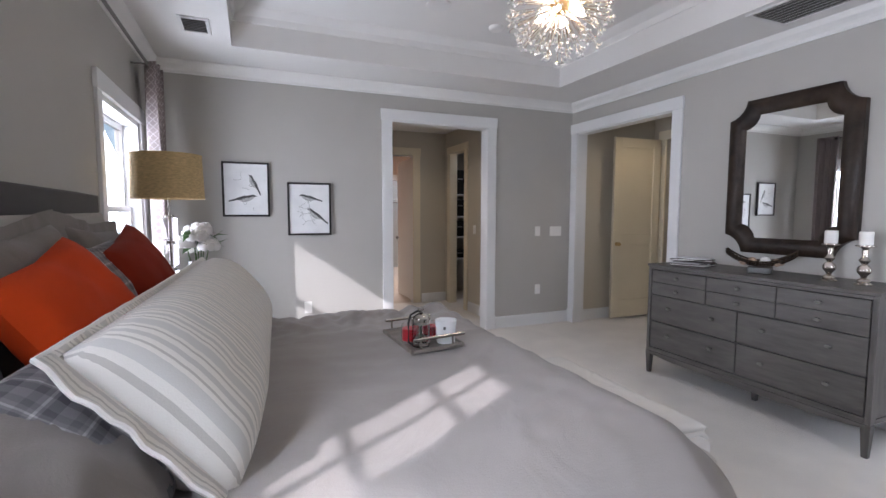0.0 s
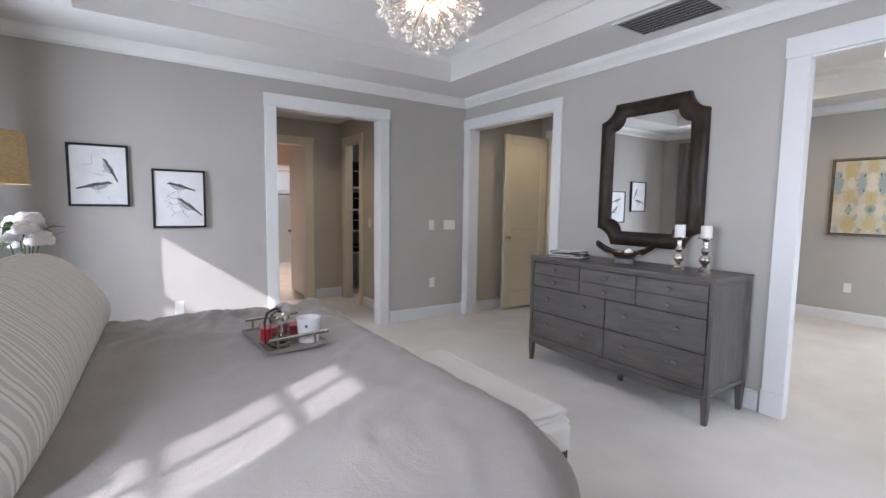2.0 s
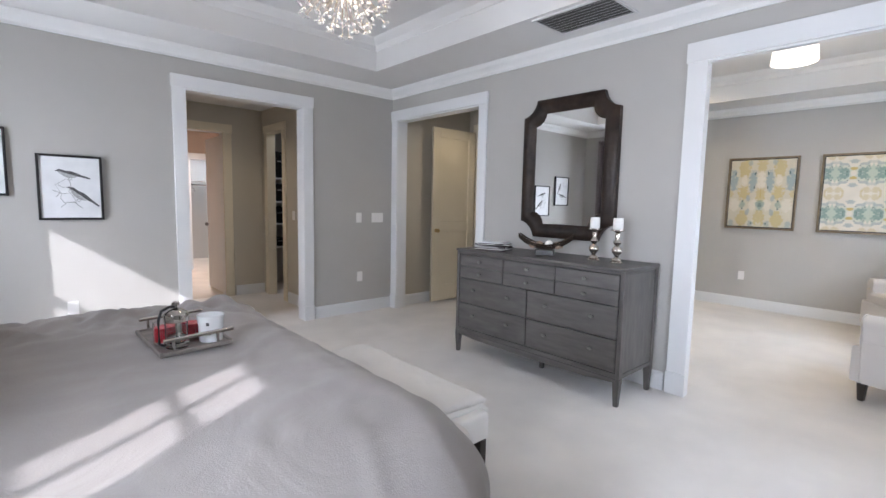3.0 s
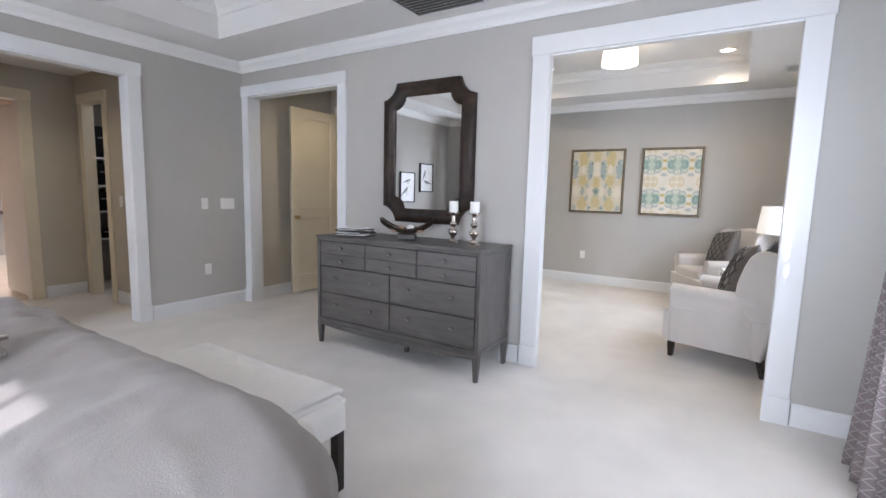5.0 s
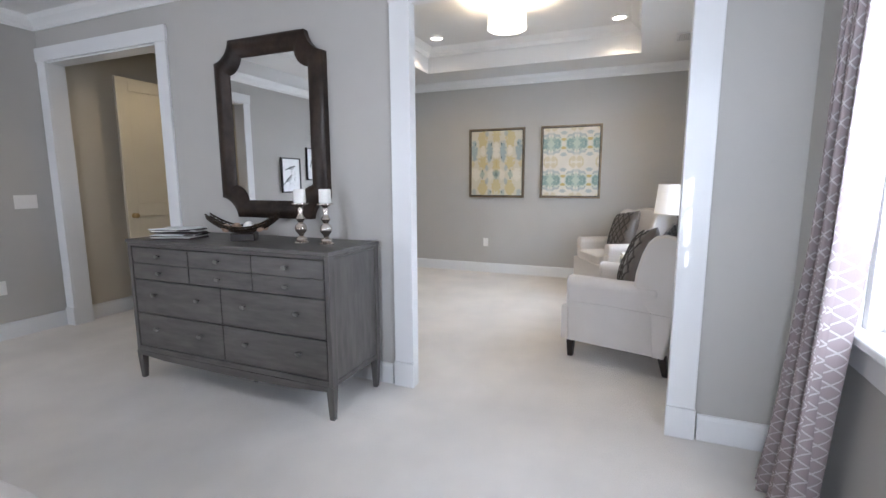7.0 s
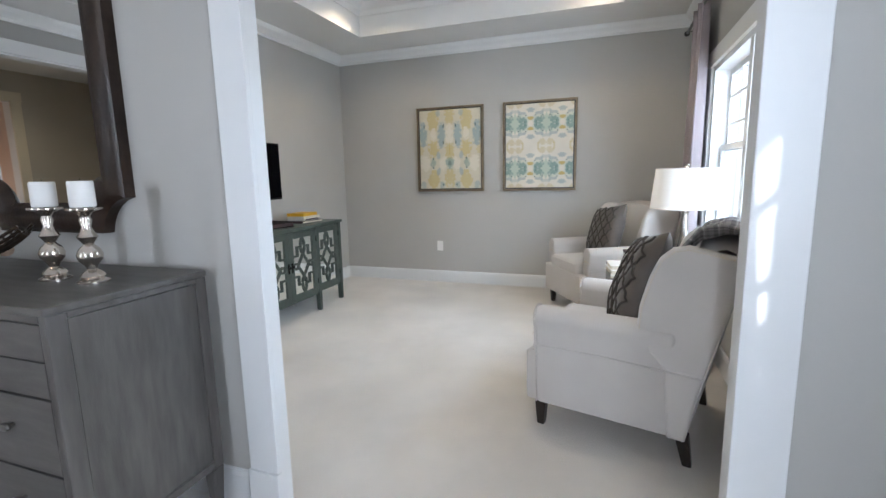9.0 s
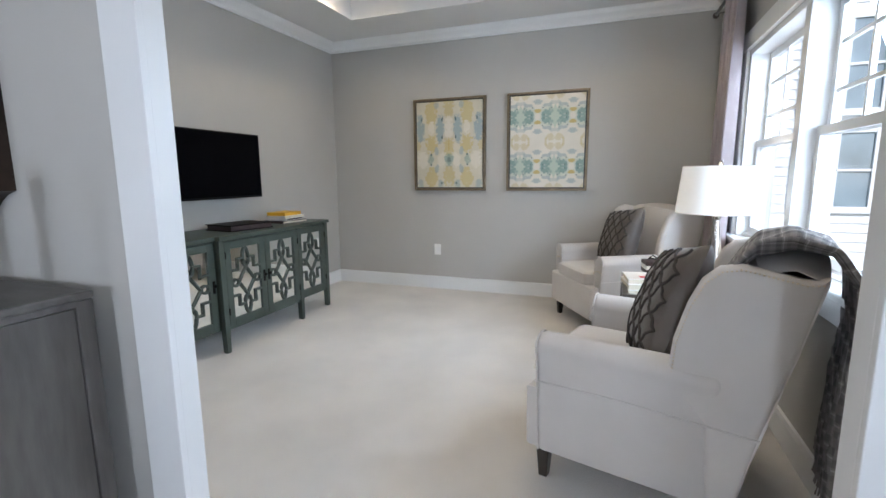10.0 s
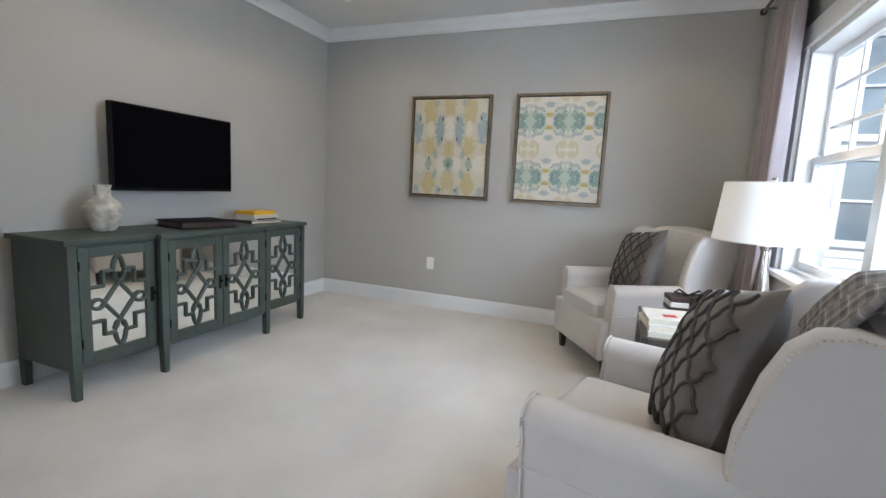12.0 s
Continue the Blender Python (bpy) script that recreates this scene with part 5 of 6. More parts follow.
for i in range(N):
    zz = 1 - 2 * (i + 0.5) / N
    a = i * 2.39996 + random.uniform(-0.12, 0.12)
    rr = math.sqrt(1 - zz * zz)
    d = Vector((rr * math.cos(a), rr * math.sin(a), zz))
    L = random.uniform(0.205, 0.262)
    tube(rods, [d * 0.03, d * L], 0.0017, 4)
    side = d.orthogonal().normalized()
    for k in range(3):
        q = Matrix.Rotation(k * 2.094 + i, 3, d) @ side
        tip = d * (L + 0.004) + q * 0.014
        tube(rods, [d * (L - 0.012), tip], 0.001, 3)
        t = bmesh.new()
        bmesh.ops.create_icosphere(t, subdivisions=1, radius=random.uniform(0.0065, 0.0095))
        merge(gems, t, Matrix.Translation(tip))
part("spray", rods, RODS, ch, "fine brass rods")["kind"] = "stuff"
part("crystal", gems, CRYSTAL, ch, "clear crystal drops")["kind"] = "stuff"
for k in range(8):
    a = k * math.pi / 4
    d = Vector((math.cos(a) * 0.085, math.sin(a) * 0.085, -0.05 if k % 2 else 0.05))
    bm = bmesh.new()
    t = bmesh.new()
    lathe(t, [(0.004, -0.03), (0.010, -0.02), (0.014, 0.0), (0.010, 0.02), (0.002, 0.034)], seg=10)
    merge(bm, t, Matrix.Translation(d) @ d.to_track_quat("Z", "Y").to_matrix().to_4x4())
    part("bulb", bm, BULB, ch, "lit candle bulb", smooth=True)
bulb("chandelier_light", CH + Vector((0, 0, 0.02)), 14, (1.0, 0.80, 0.55), 0.12)

speaker = thing("ceiling_speaker", "round white ceiling speaker", "speaker", pose(1.535, 3.54, ZC + 0.30))
bm = bmesh.new()
lathe(bm, [(0.10, 0.0), (0.10, -0.008), (0.088, -0.012), (0.002, -0.012)], seg=32)
part("grille", bm, GRILLE, speaker, smooth=True)
smoke = thing("smoke_detector", "small round white smoke detector on the ceiling", "smoke detector", pose(2.168, 3.753, ZC + 0.30))
bm = bmesh.new()
lathe(bm, [(0.065, 0.0), (0.065, -0.02), (0.05, -0.035), (0.002, -0.038)], seg=28)
part("body", bm, PLATE, smoke, smooth=True)

# ---- nightstand, lamp, flowers ----
ns = thing("nightstand", "dark wooden nightstand beside the bed", "nightstand")
boxpart("body", (-0.66, 3.06, 0.12), (-0.22, 3.72, 0.68), GREYWOOD_V, ns, 0.004)
boxpart("top", (-0.67, 3.05, 0.681), (-0.21, 3.73, 0.705), GREYWOOD, ns, 0.004)
for c in (0.14, 0.40):
    d = boxpart("drawer", (-0.219, 3.085, c + 0.01), (-0.205, 3.695, c + 0.25), GREYWOOD, ns, 0.003)
    knob_bm = bmesh.new()
    ball(knob_bm, (-0.195, 3.39, c + 0.13), 0.014)
    part("knob", knob_bm, PEWTER, d, smooth=True)
for lx in (-0.64, -0.24):
    for ly in (3.08, 3.70):
        boxpart("leg", (lx - 0.02, ly - 0.02, 0), (lx + 0.02, ly + 0.02, 0.12), GREYWOOD_V, ns)


def drum_shade(parent, z0, z1, r0, r1, material, label, rim):
    bm = bmesh.new()
    seg = 40
    a, b = [], []
    for k in range(seg):
        c, s = math.cos(2 * math.pi * k / seg), math.sin(2 * math.pi * k / seg)
        a.append(((r0 * c, r0 * s, z0), ((r0 - 0.004) * c, (r0 - 0.004) * s, z0)))
        b.append(((r1 * c, r1 * s, z1), ((r1 - 0.004) * c, (r1 - 0.004) * s, z1)))
    va = [[bm.verts.new(p) for p in q] for q in a]
    vb = [[bm.verts.new(p) for p in q] for q in b]
    for k in range(seg):
        j = (k + 1) % seg
        for f in ((va[k][0], va[j][0], vb[j][0], vb[k][0]), (va[j][1], va[k][1], vb[k][1], vb[j][1]), (va[k][0], va[k][1], va[j][1], va[j][0]), (vb[k][1], vb[k][0], vb[j][0], vb[j][1])):
            bm.faces.new(f)
    sh = part("shade", bm, material, parent, label, smooth=True)
    for z, r in ((z0, r0), (z1, r1)):
        bm = bmesh.new()
        tube(bm, [(r * math.cos(k * math.pi / 20), r * math.sin(k * math.pi / 20), z) for k in range(40)], 0.003, 5, closed=True)
        part("rim", bm, rim, sh, smooth=True)
    return sh


tl = thing("table_lamp", "stacked glass table lamp with burlap drum shade", "lamp", pose(-0.37, 3.36, 0.705))
bm = bmesh.new()
lathe(bm, [(0.075, 0), (0.075, 0.012), (0.02, 0.02)], seg=28)
part("foot", bm, CHROME, tl, smooth=True)
for k in range(4):
    bm = bmesh.new()
    z = 0.022 + k * 0.165
    lathe(bm, [(0.02, z), (0.043, z + 0.012), (0.043, z + 0.145), (0.02, z + 0.157)], seg=28)
    part("glass_column", bm, SMOKEGLASS, tl, "smoky lilac glass cylinder", smooth=True)
    bm = bmesh.new()
    lathe(bm, [(0.026, z + 0.154), (0.028, z + 0.160), (0.026, z + 0.166)], seg=20)
    part("collar", bm, CHROME, tl, smooth=True)
bm = bmesh.new()
tube(bm, [(0, 0, 0.02), (0, 0, 1.07)], 0.006, 8)
part("rod", bm, CHROME, tl, smooth=True)
drum_shade(tl, 0.785, 1.055, 0.205, 0.195, BURLAP, "golden burlap drum shade", BURLAP)
fl = thing("flower_vase", "glass vase of white peonies with green leaves", "flowers", pose(-0.24, 3.60, 0.705) @ Matrix.Scale(1.22, 4))
bm = bmesh.new()
lathe(bm, [(0.05, 0), (0.052, 0.004), (0.052, 0.30), (0.049, 0.30), (0.049, 0.012), (0.001, 0.01)], seg=24)
part("vase", bm, CLEAR, fl, smooth=True)
for k in range(7):
    a = k * 2.4
    c = Vector((0.07 * math.cos(a) * (0.3 + 0.14 * k), 0.07 * math.sin(a) * (0.3 + 0.14 * k), 0.47 - 0.018 * k))
    bm = bmesh.new()
    for ring, (n, r, up) in enumerate(((5, 0.020, 0.030), (7, 0.036, 0.018), (9, 0.050, 0.0))):
        for q in range(n):
            b = q * 2 * math.pi / n + ring * 0.4
            t = bmesh.new()
            bmesh.ops.create_uvsphere(t, u_segments=8, v_segments=6, radius=0.026)
            m = Matrix.Translation(c + Vector((r * math.cos(b), r * math.sin(b), up))) @ Matrix.Rotation(b, 4, "Z") @ Matrix.Rotation(radians(50 - ring * 25), 4, "Y") @ Matrix.Diagonal((0.35, 1.0, 0.9, 1))
            merge(bm, t, m)
    part("blossom", bm, PETAL, fl, "white peony blossom", smooth=True)
    bm = bmesh.new()
    tube(bm, [(c.x * 0.2, c.y * 0.2, 0.02), (c.x * 0.5, c.y * 0.5, 0.25), tuple(c)], 0.003, 5)
    part("stem", bm, LEAF, fl, smooth=True)
for k in range(12):
    a = k * 2.1
    o = Vector((math.cos(a), math.sin(a), 0))
    base = o * 0.05 + Vector((0, 0, 0.35 + 0.012 * k))
    tip = o * random.uniform(0.13, 0.17) + Vector((0, 0, 0.34 + random.uniform(0, 0.14)))
    s = o.cross(Vector((0, 0, 1))) * 0.022
    mid = (base + tip) / 2 + Vector((0, 0, 0.015))
    bm = bmesh.new()
    v = [bm.verts.new(p) for p in (base, mid + s, tip, mid - s)]
    m2 = bm.verts.new(mid + Vector((0, 0, -0.006)))
    for i in range(4):
        bm.faces.new((v[i], v[(i + 1) % 4], m2))
    part("leaf", bm, LEAF, fl, smooth=True)


# ---- the hall behind the wide opening ----
leaf = thing("door", "cream two-panel door standing open with brass knob", "door")
bm = bmesh.new()
box(bm, (4.405, 4.665, 0.03), (5.18, 4.682, 2.365), 0.002)
for a, b, c, d in ((4.405, 4.525, 0.03, 2.365), (5.06, 5.18, 0.03, 2.365), (4.525, 5.06, 2.24, 2.365), (4.525, 5.06, 0.98, 1.12), (4.525, 5.06, 0.03, 0.26)):
    box(bm, (a, 4.655, c), (b, 4.692, d), 0.004)
part("leaf", bm, DOORP, leaf)
bm = bmesh.new()
t = bmesh.new()
lathe(t, [(0.026, 0), (0.026, 0.006), (0.01, 0.01), (0.01, 0.03), (0.024, 0.036), (0.027, 0.05), (0.018, 0.062), (0.002, 0.065)], seg=20)
merge(bm, t, Matrix.Translation((4.465, 4.655, 1.0)) @ Matrix.Rotation(radians(90), 4, "X"))
part("knob", bm, BRASS, leaf, "brass door knob", smooth=True)
for z in (0.4, 1.3, 2.1):
    boxpart("hinge", (5.178, 4.66, z - 0.05), (5.188, 4.69, z + 0.05), BRASS, leaf, 0.001)


def downlight(x, y, z, power, color=WARM, r=0.07):
    d = thing("downlight", "round recessed ceiling downlight, lit", "downlight", pose(x, y, z), "downlights")
    bm = bmesh.new()
    lathe(bm, [(r + 0.02, -0.001), (r + 0.02, -0.008), (r, -0.010), (r, -0.002)], seg=28)
    part("trim_ring", bm, PLATE, d, smooth=True)
    bm = bmesh.new()
    lathe(bm, [(r, -0.0015), (r, -0.005), (0.001, -0.006)], seg=28)
    part("lens", bm, CANGLOW, d, "glowing lens", smooth=True)
    lamp = new("downlight_lamp", bpy.data.lights.new("downlight_lamp", "SPOT"))
    lamp.data.energy, lamp.data.color, lamp.data.spot_size, lamp.data.spot_blend, lamp.data.shadow_soft_size = power, color, radians(140), 0.6, 0.06
    lamp.location = (x, y, z - 0.03)


# unseen fixtures, added to light the hall, passage, bath, wardrobe and closet
downlight(4.65, 4.0, 2.72, 15, (1.0, 0.80, 0.50))
downlight(1.9, 5.9, 2.62, 16)
downlight(2.6, 8.6, 2.72, 200, (1.0, 0.84, 0.70))
downlight(3.1, 10.6, 2.72, 90, (0.9, 0.95, 1.0))
downlight(3.45, 6.4, 2.62, 14, (0.95, 0.97, 1.0))

# ---- closet and wardrobe ----
shelving = thing("closet_shelves", "white closet shelving with dark boxes in the passage", "shelving")
for z in (0.62, 0.98, 1.32, 1.68):
    boxpart("shelf", (3.06, 7.02, z), (3.89, 7.49, z + 0.022), PLATE, shelving)
bm = bmesh.new()
box(bm, (3.87, 7.02, 0.0), (3.89, 7.49, 2.1))
part("side", bm, PLATE, shelving)
for k, (y, z, h) in enumerate(((7.2, 0.643, 0.12), (7.22, 1.003, 0.25), (7.2, 1.343, 0.27), (7.2, 1.703, 0.40))):
    bx = thing("storage_box", "dark fabric storage box on a closet shelf", "box", pose(3.33, y, z), "storage boxes")
    bm = bmesh.new()
    box(bm, (-0.25, -0.16, 0), (0.25, 0.16, h), 0.006)
    part("body", bm, BLACKBOX, bx)
    bm = bmesh.new()
    box(bm, (-0.05, -0.166, h * 0.6), (0.05, -0.160, h * 0.6 + 0.02), 0.002)
    part("pull", bm, PEWTER, bx)
wire = thing("wire_shelf", "white wire wardrobe shelf with hanging rail", "shelf")
for k in range(14):
    bm = bmesh.new()
    tube(bm, [(2.32, 11.0 + k * 0.03, 1.72), (4.08, 11.0 + k * 0.03, 1.72)], 0.004, 5)
    part("wire", bm, PLATE, wire)
bm = bmesh.new()
tube(bm, [(2.32, 11.02, 1.64), (4.08, 11.02, 1.64)], 0.012, 8)
part("rail", bm, CHROME, wire, smooth=True)
hang = thing("clothes_hanger", "black clothes hanger on the wardrobe rail", "hanger", pose(3.05, 11.02, 1.64))
bm = bmesh.new()
tube(bm, [(0, 0.0, 0.02), (0.0, 0.02, 0.0), (0, 0, -0.04), (-0.1, -0.15, -0.13), (0.1, 0.15, -0.13), (0, 0, -0.04)], 0.006, 6)
part("hook", bm, BLACKF, hang)
vanity = thing("vanity", "white bathroom vanity with drawers", "vanity")
boxpart("cabinet", (1.66, 7.5, 0.1), (2.04, 9.2, 0.84), TRIM, vanity)
boxpart("counter", (1.64, 7.48, 0.841), (2.07, 9.22, 0.875), PLATE, vanity)
boxpart("toe_kick", (1.70, 7.5, 0.0), (2.0, 9.2, 0.1), DARKGAP, vanity)
bdoor = thing("bath_door", "white bathroom door standing open", "door")
boxpart("leaf", (2.428, 6.90, 0.02), (2.463, 7.62, 2.24), TRIM, bdoor, 0.003)
bm = bmesh.new()
ball(bm, (2.398, 7.55, 0.98), 0.028)
part("knob", bm, PEWTER, bdoor, smooth=True)

# ---- sitting room: lights ----
drum = thing("ceiling_light", "white drum semi-flush ceiling light, lit", "ceiling light", pose(5.78, 1.12, 0))
bm = bmesh.new()
lathe(bm, [(0.065, 3.045), (0.065, 3.02), (0.012, 3.015), (0.012, 2.90), (0.002, 2.89)], seg=24)
part("canopy", bm, CHROME, drum, smooth=True)
drum_shade(drum, 2.745, 2.925, 0.185, 0.168, DRUMGLOW, "glowing white drum shade", CHROME)
bm = bmesh.new()
lathe(bm, [(0.18, 2.752), (0.18, 2.757), (0.001, 2.757)], seg=32)
part("diffuser", bm, DRUMGLOW, drum, smooth=True)
bulb("ceiling_light_bulb", (5.78, 1.12, 2.88), 90, (1.0, 0.79, 0.50), 0.05)
for x, y in ((6.73, 2.25), (6.83, 0.18), (5.05, 2.25), (5.05, 0.18)):
    downlight(x, y, ZC + 0.30, 24, (1.0, 0.79, 0.50))

# ---- sitting room: pictures and television ----


def canvas(y0, y1, z0, z1, material, label):
    w, h = y1 - y0, z1 - z0
    p = thing("framed_art", label, "picture", pose(XA - 0.002, (y0 + y1) / 2, (z0 + z1) / 2), "abstract prints")
    bm = bmesh.new()
    k = 0.022
    for a, b, c, d in ((-w / 2, -w / 2 + k, -h / 2, h / 2), (w / 2 - k, w / 2, -h / 2, h / 2), (-w / 2 + k, w / 2 - k, h / 2 - k, h / 2), (-w / 2 + k, w / 2 - k, -h / 2, -h / 2 + k)):
        box(bm, (-0.045, a, c), (0.0, b, d), 0.003)
    part("frame", bm, GOLDFRAME, p, "champagne wood frame")
    boxpart("liner", (-0.018, -w / 2 + k, -h / 2 + k), (-0.001, w / 2 - k, h / 2 - k), BLACKF, p, 0, "black inner gap")
    j = k + 0.012
    bm = bmesh.new()
    uvl = bm.loops.layers.uv.new("uv")
    box(bm, (-0.036, -w / 2 + j, -h / 2 + j), (-0.019, w / 2 - j, h / 2 - j), 0.0)
    for f in bm.faces:
        for loop in f.loops:
            loop[uvl].uv = (loop.vert.co.y, loop.vert.co.z)
    part("canvas", bm, material, p, "mirrored watercolour print")


canvas(1.383, 2.190, 1.104, 2.072, ART_GOLD, "abstract gold and blue-grey mirrored print in champagne frame")
canvas(0.362, 1.158, 1.104, 2.072, ART_TEAL, "abstract teal and cream mirrored print in champagne frame")
tv = thing("television", "flat black television on the wall", "television")
boxpart("case", (5.474, 3.082, 1.090), (6.392, 3.125, 1.630), TVCASE, tv, 0.006)
boxpart("screen", (5.486, 3.079, 1.108), (6.380, 3.0815, 1.618), TVBLACK, tv, 0, "dark glossy screen")
boxpart("bracket", (5.80, 3.126, 1.25), (6.06, YT - 0.001, 1.47), TVCASE, tv, 0.004)

# ---- console ----
console = thing("console_cabinet", "grey-green console cabinet with mirrored fretwork doors", "cabinet")
CT = 0.853
bm = bmesh.new()
prism(bm, [(4.975, 2.695), (5.455, 2.695), (5.455, 2.650), (6.375, 2.650), (6.375, 2.695), (6.835, 2.695), (6.835, 3.20), (4.975, 3.20)], "z", CT - 0.028, CT, 0.004)
part("top", bm, CONSOLE, console)
bm = bmesh.new()
box(bm, (4.995, 2.735, 0.16), (6.815, 3.19, CT - 0.03), 0.003)
box(bm, (5.475, 2.690, 0.16), (6.355, 2.735, CT - 0.03), 0.003)
part("body", bm, CONSOLE, console)
for lx, ly in ((4.995, 2.713), (5.462, 2.668), (6.322, 2.668), (6.785, 2.713), (4.995, 3.15), (6.785, 3.15)):
    bm = bmesh.new()
    prism(bm, [(lx, 0.17), (lx + 0.045, 0.17), (lx + 0.040, 0.0), (lx + 0.006, 0.0)], "y", ly, ly + 0.045, 0.003)
    if ly < 3:
        box(bm, (lx, ly, 0.165), (lx + 0.045, ly + 0.028, CT - 0.03), 0.003)
    part("leg", bm, CONSOLE, console)


def fret_door(x0, x1, y, hinge):
    z0, z1 = 0.185, CT - 0.045
    bm = bmesh.new()
    k = 0.055
    for a, b, c, d in ((x0, x0 + k, z0, z1), (x1 - k, x1, z0, z1), (x0 + k, x1 - k, z1 - k, z1), (x0 + k, x1 - k, z0, z0 + k)):
        box(bm, (a, y - 0.018, c), (b, y - 0.002, d), 0.003)
    d = part("door", bm, CONSOLE, console)
    boxpart("mirror", (x0 + k, y - 0.006, z0 + k), (x1 - k, y - 0.003, z1 - k), MIRROR, d, 0, "mirror panel")
    cx, cz, hx, hz = (x0 + x1) / 2, (z0 + z1) / 2, (x1 - x0) / 2 - k, (z1 - z0) / 2 - k

    def line(pts, closed=False):
        bm = bmesh.new()
        tube(bm, [(cx + p * hx, y - 0.012, cz + q * hz) for p, q in pts], 0.0098, 6, closed)
        part("fret_bar", bm, CONSOLE, d, smooth=True)

    loop = [k2 * math.pi / 9 for k2 in range(18)]
    for sgn in (1, -1):
        line([(0.17 * math.cos(a) * (1.15 - 0.25 * math.sin(a)), sgn * (0.71 + 0.27 * math.sin(a))) for a in loop], True)
        line([(sgn * (0.77 + 0.21 * math.cos(a)), 0.10 * math.sin(a)) for a in loop], True)
        for t in (1, -1):
            line([(sgn * 0.13, t * 0.58), (sgn * 0.02, t * 0.40), (sgn * 0.16, t * 0.29), (sgn * 0.50, t * 0.03), (sgn * 0.58, t * 0.01)])
            line([(sgn * 1.0, t * 0.37), (sgn * 0.56, t * 0.37)])
            line([(sgn * 0.56, t * 0.345), (sgn * 0.56, t * 0.705)])
            line([(sgn * 0.56, t * 0.68), (sgn * 0.18, t * 0.68)])
    kx = x1 - 0.022 if hinge < 0 else x0 + 0.022
    bm = bmesh.new()
    box(bm, (kx - 0.012, y - 0.022, cz - 0.045), (kx + 0.012, y - 0.018, cz + 0.045), 0.004)
    ball(bm, (kx, y - 0.034, cz + 0.01), 0.012, 10, 8)
    tube(bm, [(kx, y - 0.02, cz + 0.01), (kx, y - 0.03, cz + 0.01)], 0.005, 6)
    part("pull", bm, BLACKBOX, d, "dark metal pull", smooth=True)
    hx0 = x0 - 0.002 if hinge < 0 else x1 - 0.006
    for z in (z0 + 0.09, z1 - 0.12):
        boxpart("hinge", (hx0, y - 0.024, z), (hx0 + 0.008, y - 0.017, z + 0.05), BLACKBOX, d, 0.001)


fret_door(5.045, 5.458, 2.735, -1)
fret_door(5.512, 5.912, 2.690, -1)
fret_door(5.918, 6.318, 2.690, 1)
fret_door(6.372, 6.780, 2.735, 1)

vase = thing("vase", "cream crackled ceramic vase with narrow neck", "vase", pose(5.37, 3.02, CT))
bm = bmesh.new()
lathe(bm, [(0.050, 0), (0.060, 0.004), (0.084, 0.055), (0.102, 0.12), (0.099, 0.15), (0.074, 0.18), (0.046, 0.20), (0.040, 0.22), (0.043, 0.255), (0.049, 0.272), (0.042, 0.272), (0.034, 0.24), (0.034, 0.20), (0.001, 0.18)], seg=32)
part("body", bm, VASE, vase, smooth=True)
album = thing("album", "black leather album lying on the console", "album", pose(5.93, 2.92, CT, 0, 0, -8))
boxpart("cover", (-0.20, -0.15, 0.0), (0.20, 0.15, 0.008), BLACKBOX, album, 0.003)
boxpart("page_block", (-0.19, -0.14, 0.008), (0.195, 0.14, 0.040), DARKBOOK, album, 0.002)
boxpart("cover", (-0.20, -0.15, 0.040), (0.20, 0.15, 0.048), BLACKBOX, album, 0.003)


def book(x, y, z, w, d, h, turn, material, label, pages=None):
    b = thing("book", label, "book", pose(x, y, z, 0, 0, turn), "books")
    t = 0.003
    bm = bmesh.new()
    box(bm, (-w / 2, -d / 2, 0), (w / 2, d / 2, t), 0.001)
    box(bm, (-w / 2, -d / 2, h - t), (w / 2, d / 2, h), 0.001)
    box(bm, (-w / 2, -d / 2, t), (-w / 2 + t, d / 2, h - t), 0.001)
    part("cover", bm, material, b)
    boxpart("page_block", (-w / 2 + t, -d / 2 + 0.004, t), (w / 2 - 0.005, d / 2 - 0.004, h - t), pages or PAGES, b, 0, "paper pages")
    return b


book(6.50, 2.93, CT, 0.30, 0.24, 0.022, -6, DARKBOOK, "dark bound book at the bottom of a stack")
book(6.51, 2.94, CT + 0.0225, 0.25, 0.20, 0.020, 4, WHITEBOOK, "white bound book in a stack", DARKBOOK)
book(6.51, 2.93, CT + 0.043, 0.26, 0.20, 0.022, -3, WHITEBOOK, "white bound book in a stack")
book(6.50, 2.94, CT + 0.0655, 0.25, 0.19, 0.030, 3, YELLOW, "yellow bound book on top of a stack", YELLOW)

# ---- armchairs ----


